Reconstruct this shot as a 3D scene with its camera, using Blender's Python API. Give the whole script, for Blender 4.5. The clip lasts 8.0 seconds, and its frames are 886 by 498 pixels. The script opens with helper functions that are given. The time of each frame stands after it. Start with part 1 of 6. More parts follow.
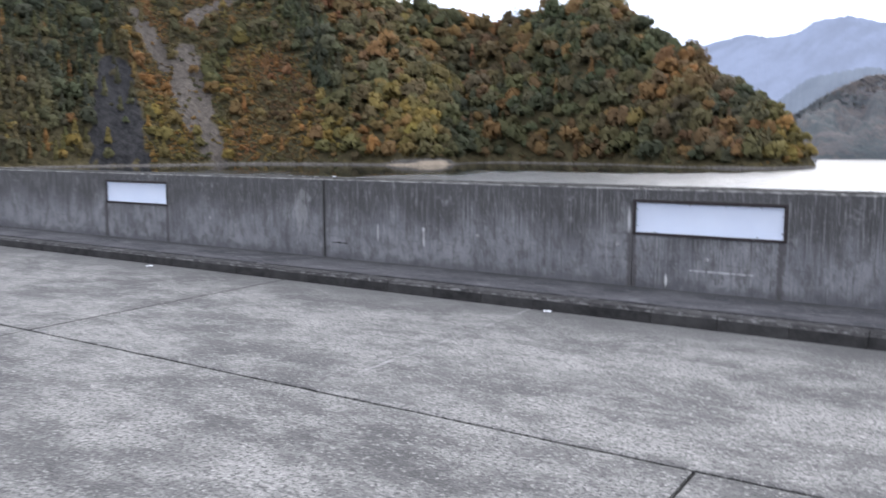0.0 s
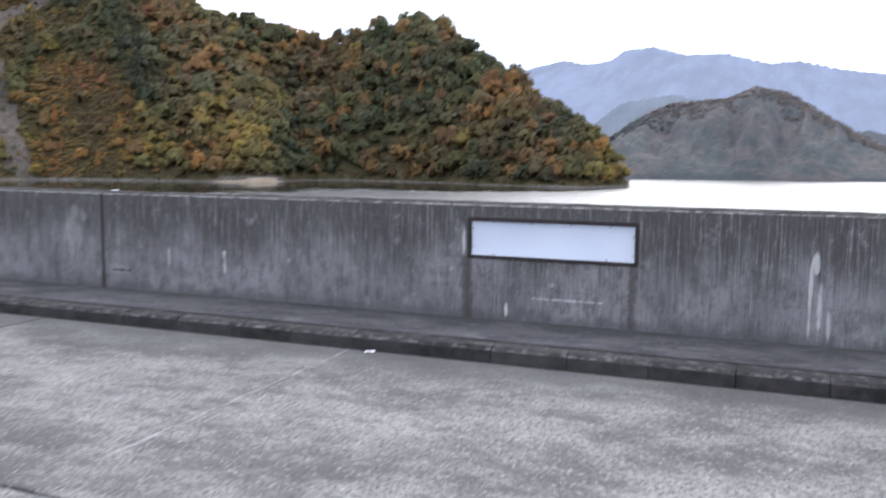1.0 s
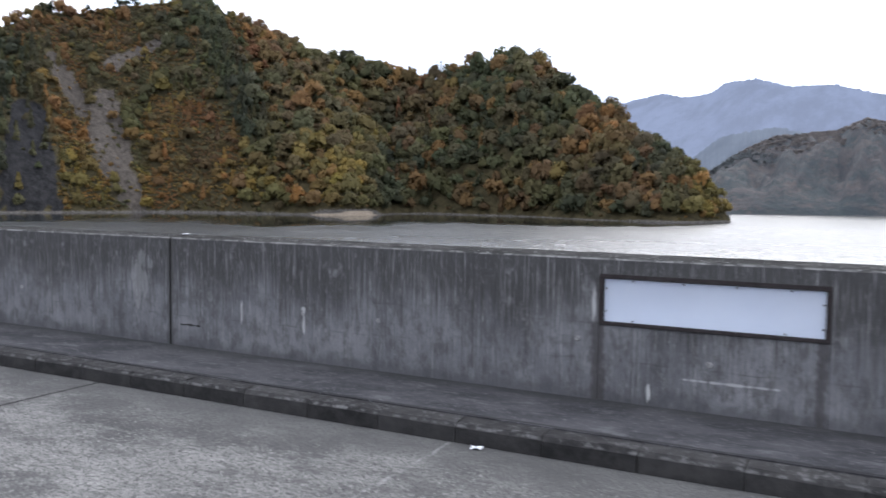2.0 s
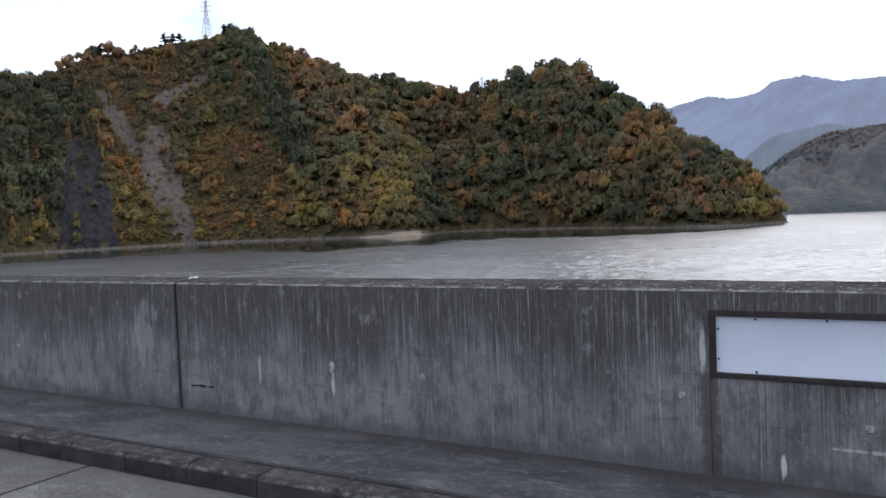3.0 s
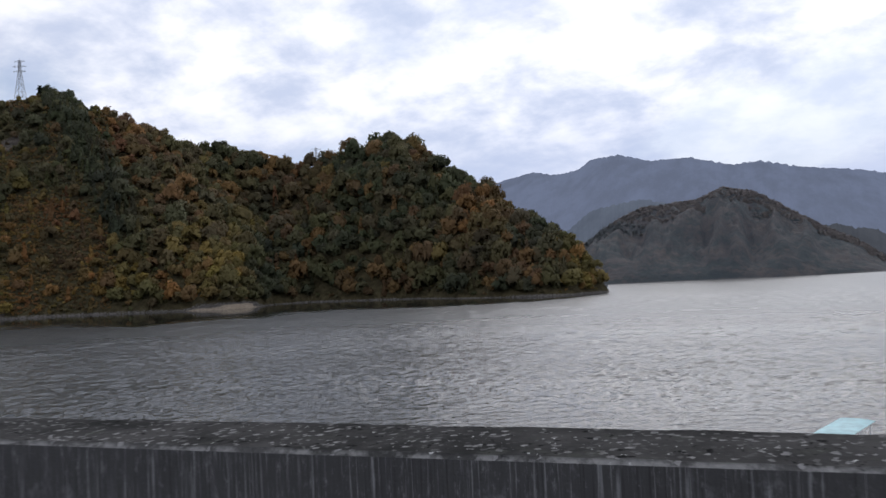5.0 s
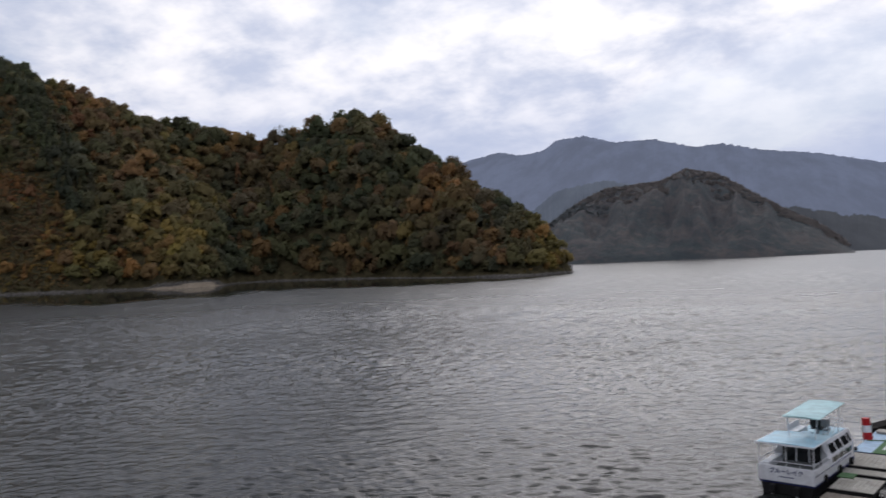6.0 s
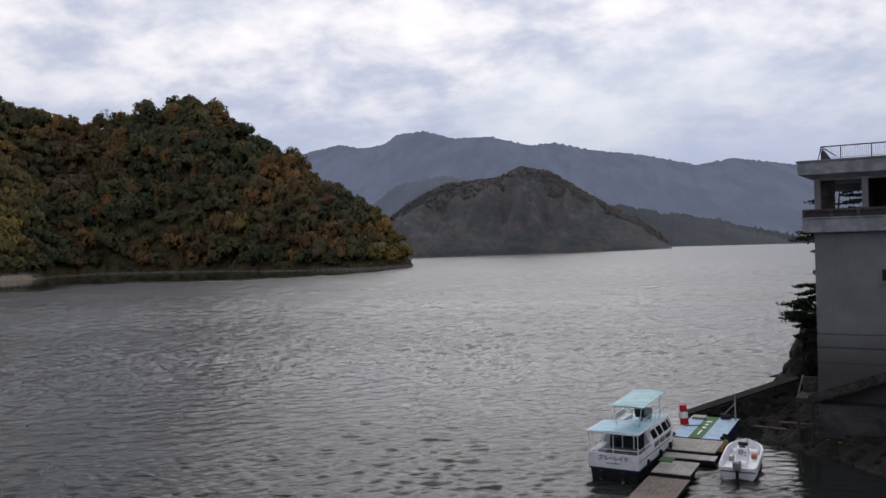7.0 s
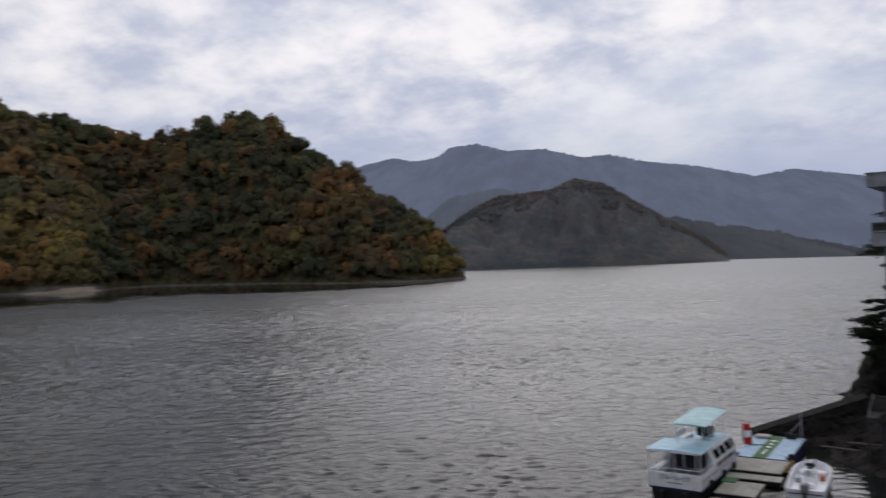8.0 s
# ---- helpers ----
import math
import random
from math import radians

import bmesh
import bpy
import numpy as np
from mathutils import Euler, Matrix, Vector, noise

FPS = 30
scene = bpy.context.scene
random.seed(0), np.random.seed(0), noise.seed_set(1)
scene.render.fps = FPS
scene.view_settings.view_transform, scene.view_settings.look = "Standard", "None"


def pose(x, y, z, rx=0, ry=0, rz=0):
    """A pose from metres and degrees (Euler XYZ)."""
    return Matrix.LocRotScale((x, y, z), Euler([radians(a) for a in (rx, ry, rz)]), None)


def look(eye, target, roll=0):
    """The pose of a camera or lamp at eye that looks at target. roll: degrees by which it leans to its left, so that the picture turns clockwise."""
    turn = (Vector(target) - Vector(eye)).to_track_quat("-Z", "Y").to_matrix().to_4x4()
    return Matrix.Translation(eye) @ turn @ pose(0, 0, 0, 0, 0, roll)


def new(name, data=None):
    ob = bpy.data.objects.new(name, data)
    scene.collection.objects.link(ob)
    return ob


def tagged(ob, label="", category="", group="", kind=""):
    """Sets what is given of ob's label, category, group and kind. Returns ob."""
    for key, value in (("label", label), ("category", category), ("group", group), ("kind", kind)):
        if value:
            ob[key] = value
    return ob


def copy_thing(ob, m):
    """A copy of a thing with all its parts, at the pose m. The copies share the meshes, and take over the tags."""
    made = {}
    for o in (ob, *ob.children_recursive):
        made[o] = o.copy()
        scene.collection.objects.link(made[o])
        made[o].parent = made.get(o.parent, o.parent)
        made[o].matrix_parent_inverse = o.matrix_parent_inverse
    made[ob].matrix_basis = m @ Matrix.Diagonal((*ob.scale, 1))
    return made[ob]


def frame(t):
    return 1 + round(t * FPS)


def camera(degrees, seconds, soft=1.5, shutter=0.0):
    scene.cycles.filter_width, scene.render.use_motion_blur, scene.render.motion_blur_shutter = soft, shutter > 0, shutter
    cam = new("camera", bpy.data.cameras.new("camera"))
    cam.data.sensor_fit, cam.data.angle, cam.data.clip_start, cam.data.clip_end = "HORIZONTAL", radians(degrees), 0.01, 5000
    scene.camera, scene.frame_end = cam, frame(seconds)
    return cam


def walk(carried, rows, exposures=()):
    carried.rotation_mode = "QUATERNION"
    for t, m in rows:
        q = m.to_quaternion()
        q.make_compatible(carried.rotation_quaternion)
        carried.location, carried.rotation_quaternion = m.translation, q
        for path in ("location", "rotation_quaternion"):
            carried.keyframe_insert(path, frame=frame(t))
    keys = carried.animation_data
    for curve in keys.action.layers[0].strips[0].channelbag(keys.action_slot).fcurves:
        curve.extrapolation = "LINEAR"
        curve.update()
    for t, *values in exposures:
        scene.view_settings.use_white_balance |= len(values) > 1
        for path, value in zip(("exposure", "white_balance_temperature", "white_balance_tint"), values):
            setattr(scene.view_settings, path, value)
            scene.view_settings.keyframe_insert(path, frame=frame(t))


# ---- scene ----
# ---- camera and walk ----
cam = camera(56.0, 8.0, soft=1.5, shutter=0.3)
PATH = [
    (0, (7.3, -8.363, 1.679), (6.22, -6.699, 1.424), -0.1),
    (0.3, (7.154, -8.051, 1.662), (6.163, -6.344, 1.342), -2.8),
    (0.5, (7.044, -7.799, 1.645), (6.094, -6.059, 1.377), -2.6),
    (0.7, (6.94, -7.476, 1.611), (6.096, -5.671, 1.446), -0.8),
    (0.9, (6.839, -7.206, 1.582), (6.059, -5.379, 1.353), 0.4),
    (1, (6.777, -7.078, 1.587), (6.05, -5.227, 1.376), 0.6),
    (1.2, (6.629, -6.801, 1.601), (5.953, -4.922, 1.489), 0.8),
    (1.5, (6.403, -6.443, 1.606), (5.666, -4.593, 1.422), -0.0),
    (1.8, (6.189, -6.043, 1.615), (5.338, -4.237, 1.498), 1.4),
    (2, (6.031, -5.811, 1.646), (5.098, -4.047, 1.513), 0.7),
    (2.2, (5.863, -5.558, 1.638), (4.862, -3.83, 1.531), 0.0),
    (3.3, (5.196, -4.212, 1.696), (4.185, -2.488, 1.613), -3.4),
    (3.5, (5.074, -3.91, 1.699), (4.163, -2.13, 1.676), -3.1),
    (3.8, (4.913, -3.537, 1.717), (4.123, -1.7, 1.708), -1.6),
    (4, (4.789, -3.291, 1.704), (4.019, -1.445, 1.696), -2.5),
    (4.3, (4.648, -3.144, 1.755), (3.893, -1.293, 1.818), -2.4),
    (4.5, (4.553, -3.031, 1.79), (3.809, -1.175, 1.802), -2.8),
    (4.7, (4.415, -2.794, 1.781), (3.73, -0.916, 1.849), -2.7),
    (5.8, (3.872, -0.878, 1.575), (3.206, 1.008, 1.595), -2.7),
    (6, (3.758, -0.671, 1.623), (3.158, 1.237, 1.633), -2.3),
    (6.2, (3.733, -0.704, 1.604), (3.248, 1.235, 1.647), -3.1),
    (6.5, (3.62, -0.717, 1.732), (3.297, 1.257, 1.716), -1.9),
    (6.8, (3.591, -0.62, 1.819), (3.348, 1.365, 1.797), -1.9),
    (7, (3.561, -0.583, 1.806), (3.334, 1.404, 1.786), -1.8),
    (7.2, (3.554, -0.525, 1.782), (3.345, 1.464, 1.79), -1.0),
    (7.5, (3.549, -0.585, 1.8), (3.352, 1.405, 1.813), -1.5),
    (7.8, (3.518, -0.477, 1.844), (3.295, 1.51, 1.857), -1.8),
    (8, (3.353, -0.399, 1.896), (3.002, 1.569, 1.91), -1.8),
]
EXPOSURE = [(0.0, 1.45, 6050, 13), (1.0, 1.48, 6050, 13), (2.0, 1.08, 6050, 12), (3.5, 0.62, 6050, 12), (4.5, 0.10, 6050, 12), (6.0, -0.2, 6250, 14), (7.0, -0.32, 6300, 14), (8.0, -0.44, 6300, 14)]
walk(cam, [(t, look(eye, target, roll)) for t, eye, target, roll in PATH], EXPOSURE)

# ---- sky, sun ----
WATER_Z = -10.57
SUN_BEARING, SUN_HEIGHT = 0.0, 36.0


def make_world():
    world = bpy.data.worlds.new("sky")
    scene.world = world
    world.use_nodes = True
    nt = world.node_tree
    nt.nodes.clear()
    N, L = nt.nodes.new, nt.links.new
    out, bg = N("ShaderNodeOutputWorld"), N("ShaderNodeBackground")
    sky = N("ShaderNodeTexSky")
    sky.sky_type, sky.sun_disc = "NISHITA", False
    sky.sun_elevation, sky.sun_rotation = radians(SUN_HEIGHT), radians(SUN_BEARING)
    blue = N("ShaderNodeVectorMath")
    blue.operation = "SCALE"
    blue.inputs["Scale"].default_value = 0.10
    L(sky.outputs[0], blue.inputs[0])
    co, sep = N("ShaderNodeTexCoord"), N("ShaderNodeSeparateXYZ")
    L(co.outputs["Generated"], sep.inputs[0])

    def calc(op, a, b=None, clamp=False):
        m = N("ShaderNodeMath")
        m.operation, m.use_clamp = op, clamp
        for socket, v in zip(m.inputs, (a, b)):
            if v is None:
                continue
            if isinstance(v, (int, float)):
                socket.default_value = v
            else:
                L(v, socket)
        return m.outputs[0]

    # clouds lie in a flat layer, so they draw together towards the horizon
    height = calc("ADD", calc("MAXIMUM", sep.outputs[2], 0.0), 0.34)
    layer = N("ShaderNodeCombineXYZ")
    L(calc("DIVIDE", sep.outputs[0], height), layer.inputs[0])
    L(calc("DIVIDE", sep.outputs[1], height), layer.inputs[1])

    def cloud(scale, detail, rough, shift, low, high, less=None):
        mp = N("ShaderNodeMapping")
        mp.inputs["Location"].default_value = shift
        mp.inputs["Scale"].default_value = (scale, scale, scale)
        L(layer.outputs[0], mp.inputs[0])
        n = N("ShaderNodeTexNoise")
        n.inputs["Scale"].default_value, n.inputs["Detail"].default_value = 1.0, detail
        n.inputs["Roughness"].default_value, n.inputs["Distortion"].default_value = rough, 0.12
        L(mp.outputs[0], n.inputs[0])
        r = N("ShaderNodeMapRange")
        r.interpolation_type = "SMOOTHSTEP"
        r.inputs[1].default_value, r.inputs[2].default_value = low, high
        L(calc("SUBTRACT", n.outputs[0], less) if less else n.outputs[0], r.inputs[0])
        return r.outputs[0]

    # a thinner place in the cloud to the north-east
    across = calc("DIVIDE", calc("SUBTRACT", calc("DIVIDE", sep.outputs[0], calc("MAXIMUM", sep.outputs[1], 0.05)), 0.10), 0.19)
    above = calc("DIVIDE", calc("SUBTRACT", sep.outputs[2], 0.195), 0.075)
    gap = N("ShaderNodeMapRange")
    gap.interpolation_type = "SMOOTHSTEP"
    for i, v in enumerate((0.25, 1.35, 0.19, 0.0)):
        gap.inputs[i + 1].default_value = v
    L(calc("SQRT", calc("ADD", calc("MULTIPLY", across, across), calc("MULTIPLY", above, above))), gap.inputs[0])
    cover = cloud(1.7, 9, 0.56, (3.1, 1.7, 0.0), 0.26, 0.52, gap.outputs[0])
    thick = cloud(4.6, 10, 0.58, (8.4, 2.2, 3.0), 0.32, 0.68)
    # Clouds are whitest in front of the hidden sun.
    sun_dir = N("ShaderNodeVectorMath")
    sun_dir.operation = "DOT_PRODUCT"
    L(co.outputs["Generated"], sun_dir.inputs[0])
    b, h = radians(SUN_BEARING), radians(SUN_HEIGHT)
    sun_dir.inputs[1].default_value = (math.sin(b) * math.cos(h), math.cos(b) * math.cos(h), math.sin(h))
    glow = N("ShaderNodeMapRange")
    glow.interpolation_type = "SMOOTHSTEP"
    glow.inputs[1].default_value, glow.inputs[2].default_value = 0.2, 1.0
    glow.inputs[3].default_value, glow.inputs[4].default_value = 0.80, 1.08
    L(sun_dir.outputs["Value"], glow.inputs[0])
    grey, white = (0.66, 0.72, 0.86, 1), (1.26, 1.23, 1.20, 1)
    tone = N("ShaderNodeMix")
    tone.data_type = "RGBA"
    tone.inputs[6].default_value, tone.inputs[7].default_value = grey, white
    L(thick, tone.inputs[0])
    lit = N("ShaderNodeVectorMath")
    lit.operation = "SCALE"
    L(tone.outputs[2], lit.inputs[0])
    L(glow.outputs[0], lit.inputs["Scale"])
    low = N("ShaderNodeMapRange")
    low.interpolation_type = "SMOOTHSTEP"
    for i, v in enumerate((0.06, 0.225, 0.95, 0.0)):
        low.inputs[i + 1].default_value = v
    L(sep.outputs[2], low.inputs[0])
    veil = N("ShaderNodeMix")
    veil.data_type = "RGBA"
    L(low.outputs[0], veil.inputs[0])
    L(lit.outputs[0], veil.inputs[6])
    veil.inputs[7].default_value = (0.60, 0.675, 0.86, 1)
    full = N("ShaderNodeMix")
    full.data_type = "RGBA"
    haze = calc("MAXIMUM", cover, calc("SUBTRACT", 0.80, calc("MULTIPLY", sep.outputs[2], 0.9), True))
    L(haze, full.inputs[0])
    L(blue.outputs[0], full.inputs[6])
    L(veil.outputs[2], full.inputs[7])
    L(full.outputs[2], bg.inputs[0])
    bg.inputs[1].default_value = 0.95
    L(bg.outputs[0], out.inputs[0])


make_world()
sun_data = bpy.data.lights.new("sun", "SUN")
sun_data.energy, sun_data.angle, sun_data.color = 0.92, radians(48), (1.0, 0.95, 0.88)
sun = new("sun", sun_data)
_b, _h = radians(SUN_BEARING), radians(SUN_HEIGHT)
sun.matrix_world = look((0, 0, 60), (-math.sin(_b) * math.cos(_h) * 10, -math.cos(_b) * math.cos(_h) * 10, 60 - math.sin(_h) * 10))


# ---- materials ----
class Mat:
    """A node material with short ways to add what it needs."""

    def __init__(self, name, roughness=0.8, metal=0.0, specular=0.3):
        self.m = bpy.data.materials.new(name)
        self.m.use_nodes = True
        self.nt = self.m.node_tree
        self.bsdf = self.nt.nodes["Principled BSDF"]
        self.bsdf.inputs["Roughness"].default_value = roughness
        self.bsdf.inputs["Metallic"].default_value = metal
        self.bsdf.inputs["Specular IOR Level"].default_value = specular
        self.place = None

    def node(self, kind, **inputs):
        n = self.nt.nodes.new(kind)
        for k, v in inputs.items():
            n.inputs[k].default_value = v
        return n

    def link(self, a, b):
        self.nt.links.new(a, b)

    def where(self):
        if self.place is None:
            self.place = self.node("ShaderNodeNewGeometry").outputs["Position"]
        return self.place

    def noise(self, scale, detail=4, rough=0.55, stretch=(1, 1, 1), shift=(0, 0, 0), coords=None, distort=0.0):
        mp = self.node("ShaderNodeMapping")
        mp.inputs["Scale"].default_value = [scale * s for s in stretch]
        mp.inputs["Location"].default_value = shift
        self.link(coords or self.where(), mp.inputs[0])
        n = self.node("ShaderNodeTexNoise", Scale=1.0, Detail=detail, Roughness=rough, Distortion=distort)
        self.link(mp.outputs[0], n.inputs["Vector"])
        return n.outputs[0]

    def cells(self, scale, feature="F1", stretch=(1, 1, 1)):
        mp = self.node("ShaderNodeMapping")
        mp.inputs["Scale"].default_value = [scale * s for s in stretch]
        self.link(self.where(), mp.inputs[0])
        n = self.node("ShaderNodeTexVoronoi", Scale=1.0)
        n.feature = feature
        self.link(mp.outputs[0], n.inputs["Vector"])
        return n

    def ramp(self, value, low, high, a=0.0, b=1.0):
        r = self.node("ShaderNodeMapRange")
        r.interpolation_type = "SMOOTHSTEP"
        for i, v in enumerate((low, high, a, b)):
            r.inputs[i + 1].default_value = v
        self.link(value, r.inputs[0])
        return r.outputs[0]

    def calc(self, op, a, b=None, clamp=False):
        m = self.node("ShaderNodeMath")
        m.operation, m.use_clamp = op, clamp
        for socket, v in zip(m.inputs, (a, b)):
            if isinstance(v, (int, float)):
                socket.default_value = v
            elif v is not None:
                self.link(v, socket)
        return m.outputs[0]

    def mix(self, factor, a, b, blend="MIX"):
        m = self.node("ShaderNodeMix")
        m.data_type, m.blend_type = "RGBA", blend
        for i, v in ((0, factor), (6, a), (7, b)):
            if isinstance(v, (int, float)):
                m.inputs[i].default_value = v
            elif isinstance(v, tuple):
                m.inputs[i].default_value = (*v, 1) if len(v) == 3 else v
            else:
                self.link(v, m.inputs[i])
        return m.outputs[2]

    def axis(self, n):
        sep = self.node("ShaderNodeSeparateXYZ")
        self.link(self.where(), sep.inputs[0])
        return sep.outputs[n]

    def colour(self, c):
        if isinstance(c, tuple):
            self.bsdf.inputs["Base Color"].default_value = (*c, 1)
        else:
            self.link(c, self.bsdf.inputs["Base Color"])
        return self

    def rough(self, v):
        self.link(v, self.bsdf.inputs["Roughness"])
        return self

    def bump(self, height, distance, strength=1.0):
        b = self.node("ShaderNodeBump", Distance=distance, Strength=strength)
        self.link(height, b.inputs["Height"])
        last = self.bsdf.inputs["Normal"]
        if last.is_linked:
            self.link(last.links[0].from_socket, b.inputs["Normal"])
        self.link(b.outputs[0], last)
        return self

    def random(self):
        return self.node("ShaderNodeObjectInfo").outputs["Random"]


def wall_concrete():
    """Old cast concrete: dark growth running down from the coping, pale lime runs, blotches and grain."""
    m = Mat("weathered_concrete", 0.88)
    z = m.axis(2)
    fine = m.noise(55, 5, 0.6)
    patch = m.noise(1.6, 5, 0.6)
    runs = m.noise(1.0, 5, 0.7, (34, 34, 1.1))
    wide = m.noise(1.0, 3, 0.5, (3.2, 3.2, 0.35), (7, 0, 0))
    base = m.mix(m.ramp(patch, 0.3, 0.7), (0.125, 0.125, 0.136), (0.225, 0.225, 0.236))
    base = m.mix(m.ramp(fine, 0.35, 0.75, 0, 0.35), base, (0.14, 0.14, 0.14))
    # growth: dense below the coping, in drips of uneven length
    reach = m.calc("ADD", m.ramp(runs, 0.25, 0.75, -0.17, 0.17), m.ramp(wide, 0.25, 0.75, -0.14, 0.14))
    grown = m.ramp(m.calc("ADD", z, reach), 0.50, 0.98)
    base = m.mix(m.calc("MULTIPLY", grown, 0.88), base, (0.050, 0.048, 0.047))
    streak = m.calc("MULTIPLY", m.ramp(runs, 0.52, 0.70), m.ramp(z, 0.2, 0.7, 0.25, 1.0))
    base = m.mix(m.calc("MULTIPLY", streak, 0.62), base, (0.085, 0.083, 0.08))
    pale = m.ramp(m.noise(1.0, 3, 0.6, (34, 34, 1.3), (3, 5, 1)), 0.60, 0.70)
    base = m.mix(m.calc("MULTIPLY", pale, 0.55), base, (0.34, 0.34, 0.34))
    mottle = m.noise(1.0, 6, 0.72, (8, 8, 4.2))
    base = m.mix(m.ramp(mottle, 0.46, 0.62, 0, 0.62), base, (0.068, 0.067, 0.066))
    base = m.mix(m.ramp(m.noise(1.0, 6, 0.7, (5, 5, 3.4), (4, 9, 2)), 0.56, 0.68, 0, 0.45), base, (0.29, 0.29, 0.295))
    # lines left by the form boards
    for level in (0.46, 0.73, 1.0):
        gap = m.calc("ABSOLUTE", m.calc("ADD", m.calc("SUBTRACT", z, level), m.ramp(m.noise(2.2, 4), 0.3, 0.7, -0.012, 0.012)))
        cut = m.calc("MULTIPLY", m.ramp(gap, 0.007, 0.002), m.ramp(m.noise(3.1, 3, 0.6, (1, 1, 1), (level * 9, 0, 0)), 0.48, 0.60, 0, 0.4))
        base = m.mix(cut, base, (0.05, 0.049, 0.048))
    base = m.mix(m.ramp(m.noise(30, 6, 0.8, (1, 1, 0.22), (2, 2, 2)), 0.54, 0.68, 0, 0.5), base, (0.30, 0.30, 0.295))
    hair = m.noise(1.0, 4, 0.7, (95, 95, 1.6), (1, 7, 2))
    base = m.mix(m.calc("MULTIPLY", m.ramp(hair, 0.52, 0.66), m.ramp(z, 0.2, 0.85, 0.30, 0.72)), base, (0.036, 0.035, 0.034))
    base = m.mix(m.calc("MULTIPLY", m.ramp(hair, 0.44, 0.36), m.ramp(z, 0.3, 0.8, 0.25, 0.5)), base, (0.29, 0.29, 0.285))
    grain = m.noise(42, 6, 0.8, (1, 1, 0.55), (6, 1, 4))
    base = m.mix(m.ramp(grain, 0.52, 0.66, 0, 0.42), base, (0.05, 0.049, 0.048))
    base = m.mix(m.ramp(grain, 0.44, 0.32, 0, 0.3), base, (0.33, 0.33, 0.33))
    # uneven darker line at the foot
    foot = m.ramp(m.calc("ADD", z, m.ramp(m.noise(5, 3), 0.3, 0.7, -0.05, 0.05)), 0.30, 0.18)
    base = m.mix(m.calc("MULTIPLY", foot, 0.6), base, (0.07, 0.07, 0.075))
    x = m.axis(0)
    for x0, z0, wx, wz, power in ((7.13, 0.82, 0.035, 0.10, 0.6), (7.10, 0.60, 0.016, 0.34, 0.6), (7.17, 0.42, 0.022, 0.26, 0.5), (7.24, 0.34, 0.016, 0.16, 0.4), (4.20, 0.86, 0.02, 0.16, 0.6), (1.59, 0.62, 0.03, 0.03, 0.6), (4.605, 0.25, 0.018, 0.09, 0.8), (0.89, 0.53, 0.02, 0.14, 0.6), (1.59, 0.50, 0.02, 0.10, 0.6), (-0.42, 0.75, 0.13, 0.34, 0.22), (5.15, 0.38, 0.35, 0.012, 0.5), (4.245, 0.93, 0.012, 0.12, 0.8)):
        dx = m.calc("DIVIDE", m.calc("SUBTRACT", x, x0), wx)
        dz = m.calc("DIVIDE", m.calc("SUBTRACT", z, z0), wz)
        far = m.calc("ADD", m.calc("MULTIPLY", dx, dx), m.calc("MULTIPLY", dz, dz))
        far = m.calc("ADD", far, m.ramp(m.noise(14, 4, 0.7, (1, 1, 0.3)), 0.2, 0.8, -0.9, 0.9))
        base = m.mix(m.calc("MULTIPLY", m.ramp(far, 1.0, 0.2), power), base, (0.55, 0.55, 0.54))
    for x0, wx in ((0.0, 0.03), (8.89, 0.03)):
        dx = m.calc("ABSOLUTE", m.calc("SUBTRACT", x, x0))
        band = m.ramp(m.calc("ADD", dx, m.ramp(m.noise(18, 3, 0.6, (1, 1, 0.3)), 0.3, 0.7, -0.02, 0.02)), wx + 0.03, wx - 0.01)
        base = m.mix(m.calc("MULTIPLY", band, 0.7), base, (0.06, 0.058, 0.056))
    for x0, wx in ((4.235, 0.045), (5.72, 0.03), (-4.66, 0.04), (-3.16, 0.04)):
        dx = m.calc("ABSOLUTE", m.calc("SUBTRACT", x, x0))
        band = m.ramp(m.calc("ADD", dx, m.ramp(m.noise(18, 3), 0.3, 0.7, -0.012, 0.012)), wx + 0.015, wx - 0.015)
        band = m.calc("MULTIPLY", band, m.ramp(z, 0.78, 0.70))
        base = m.mix(m.calc("MULTIPLY", band, 0.75), base, (0.06, 0.055, 0.055))
    m.colour(base)
    pits = m.ramp(m.cells(38).outputs["Distance"], 0.0, 0.28)
    board = m.noise(1.0, 2, 0.5, (40, 40, 2.0))
    m.bump(pits, 0.002, 0.5).bump(fine, 0.004, 0.6).bump(board, 0.003, 0.4).bump(patch, 0.01, 0.5)
    return m.m


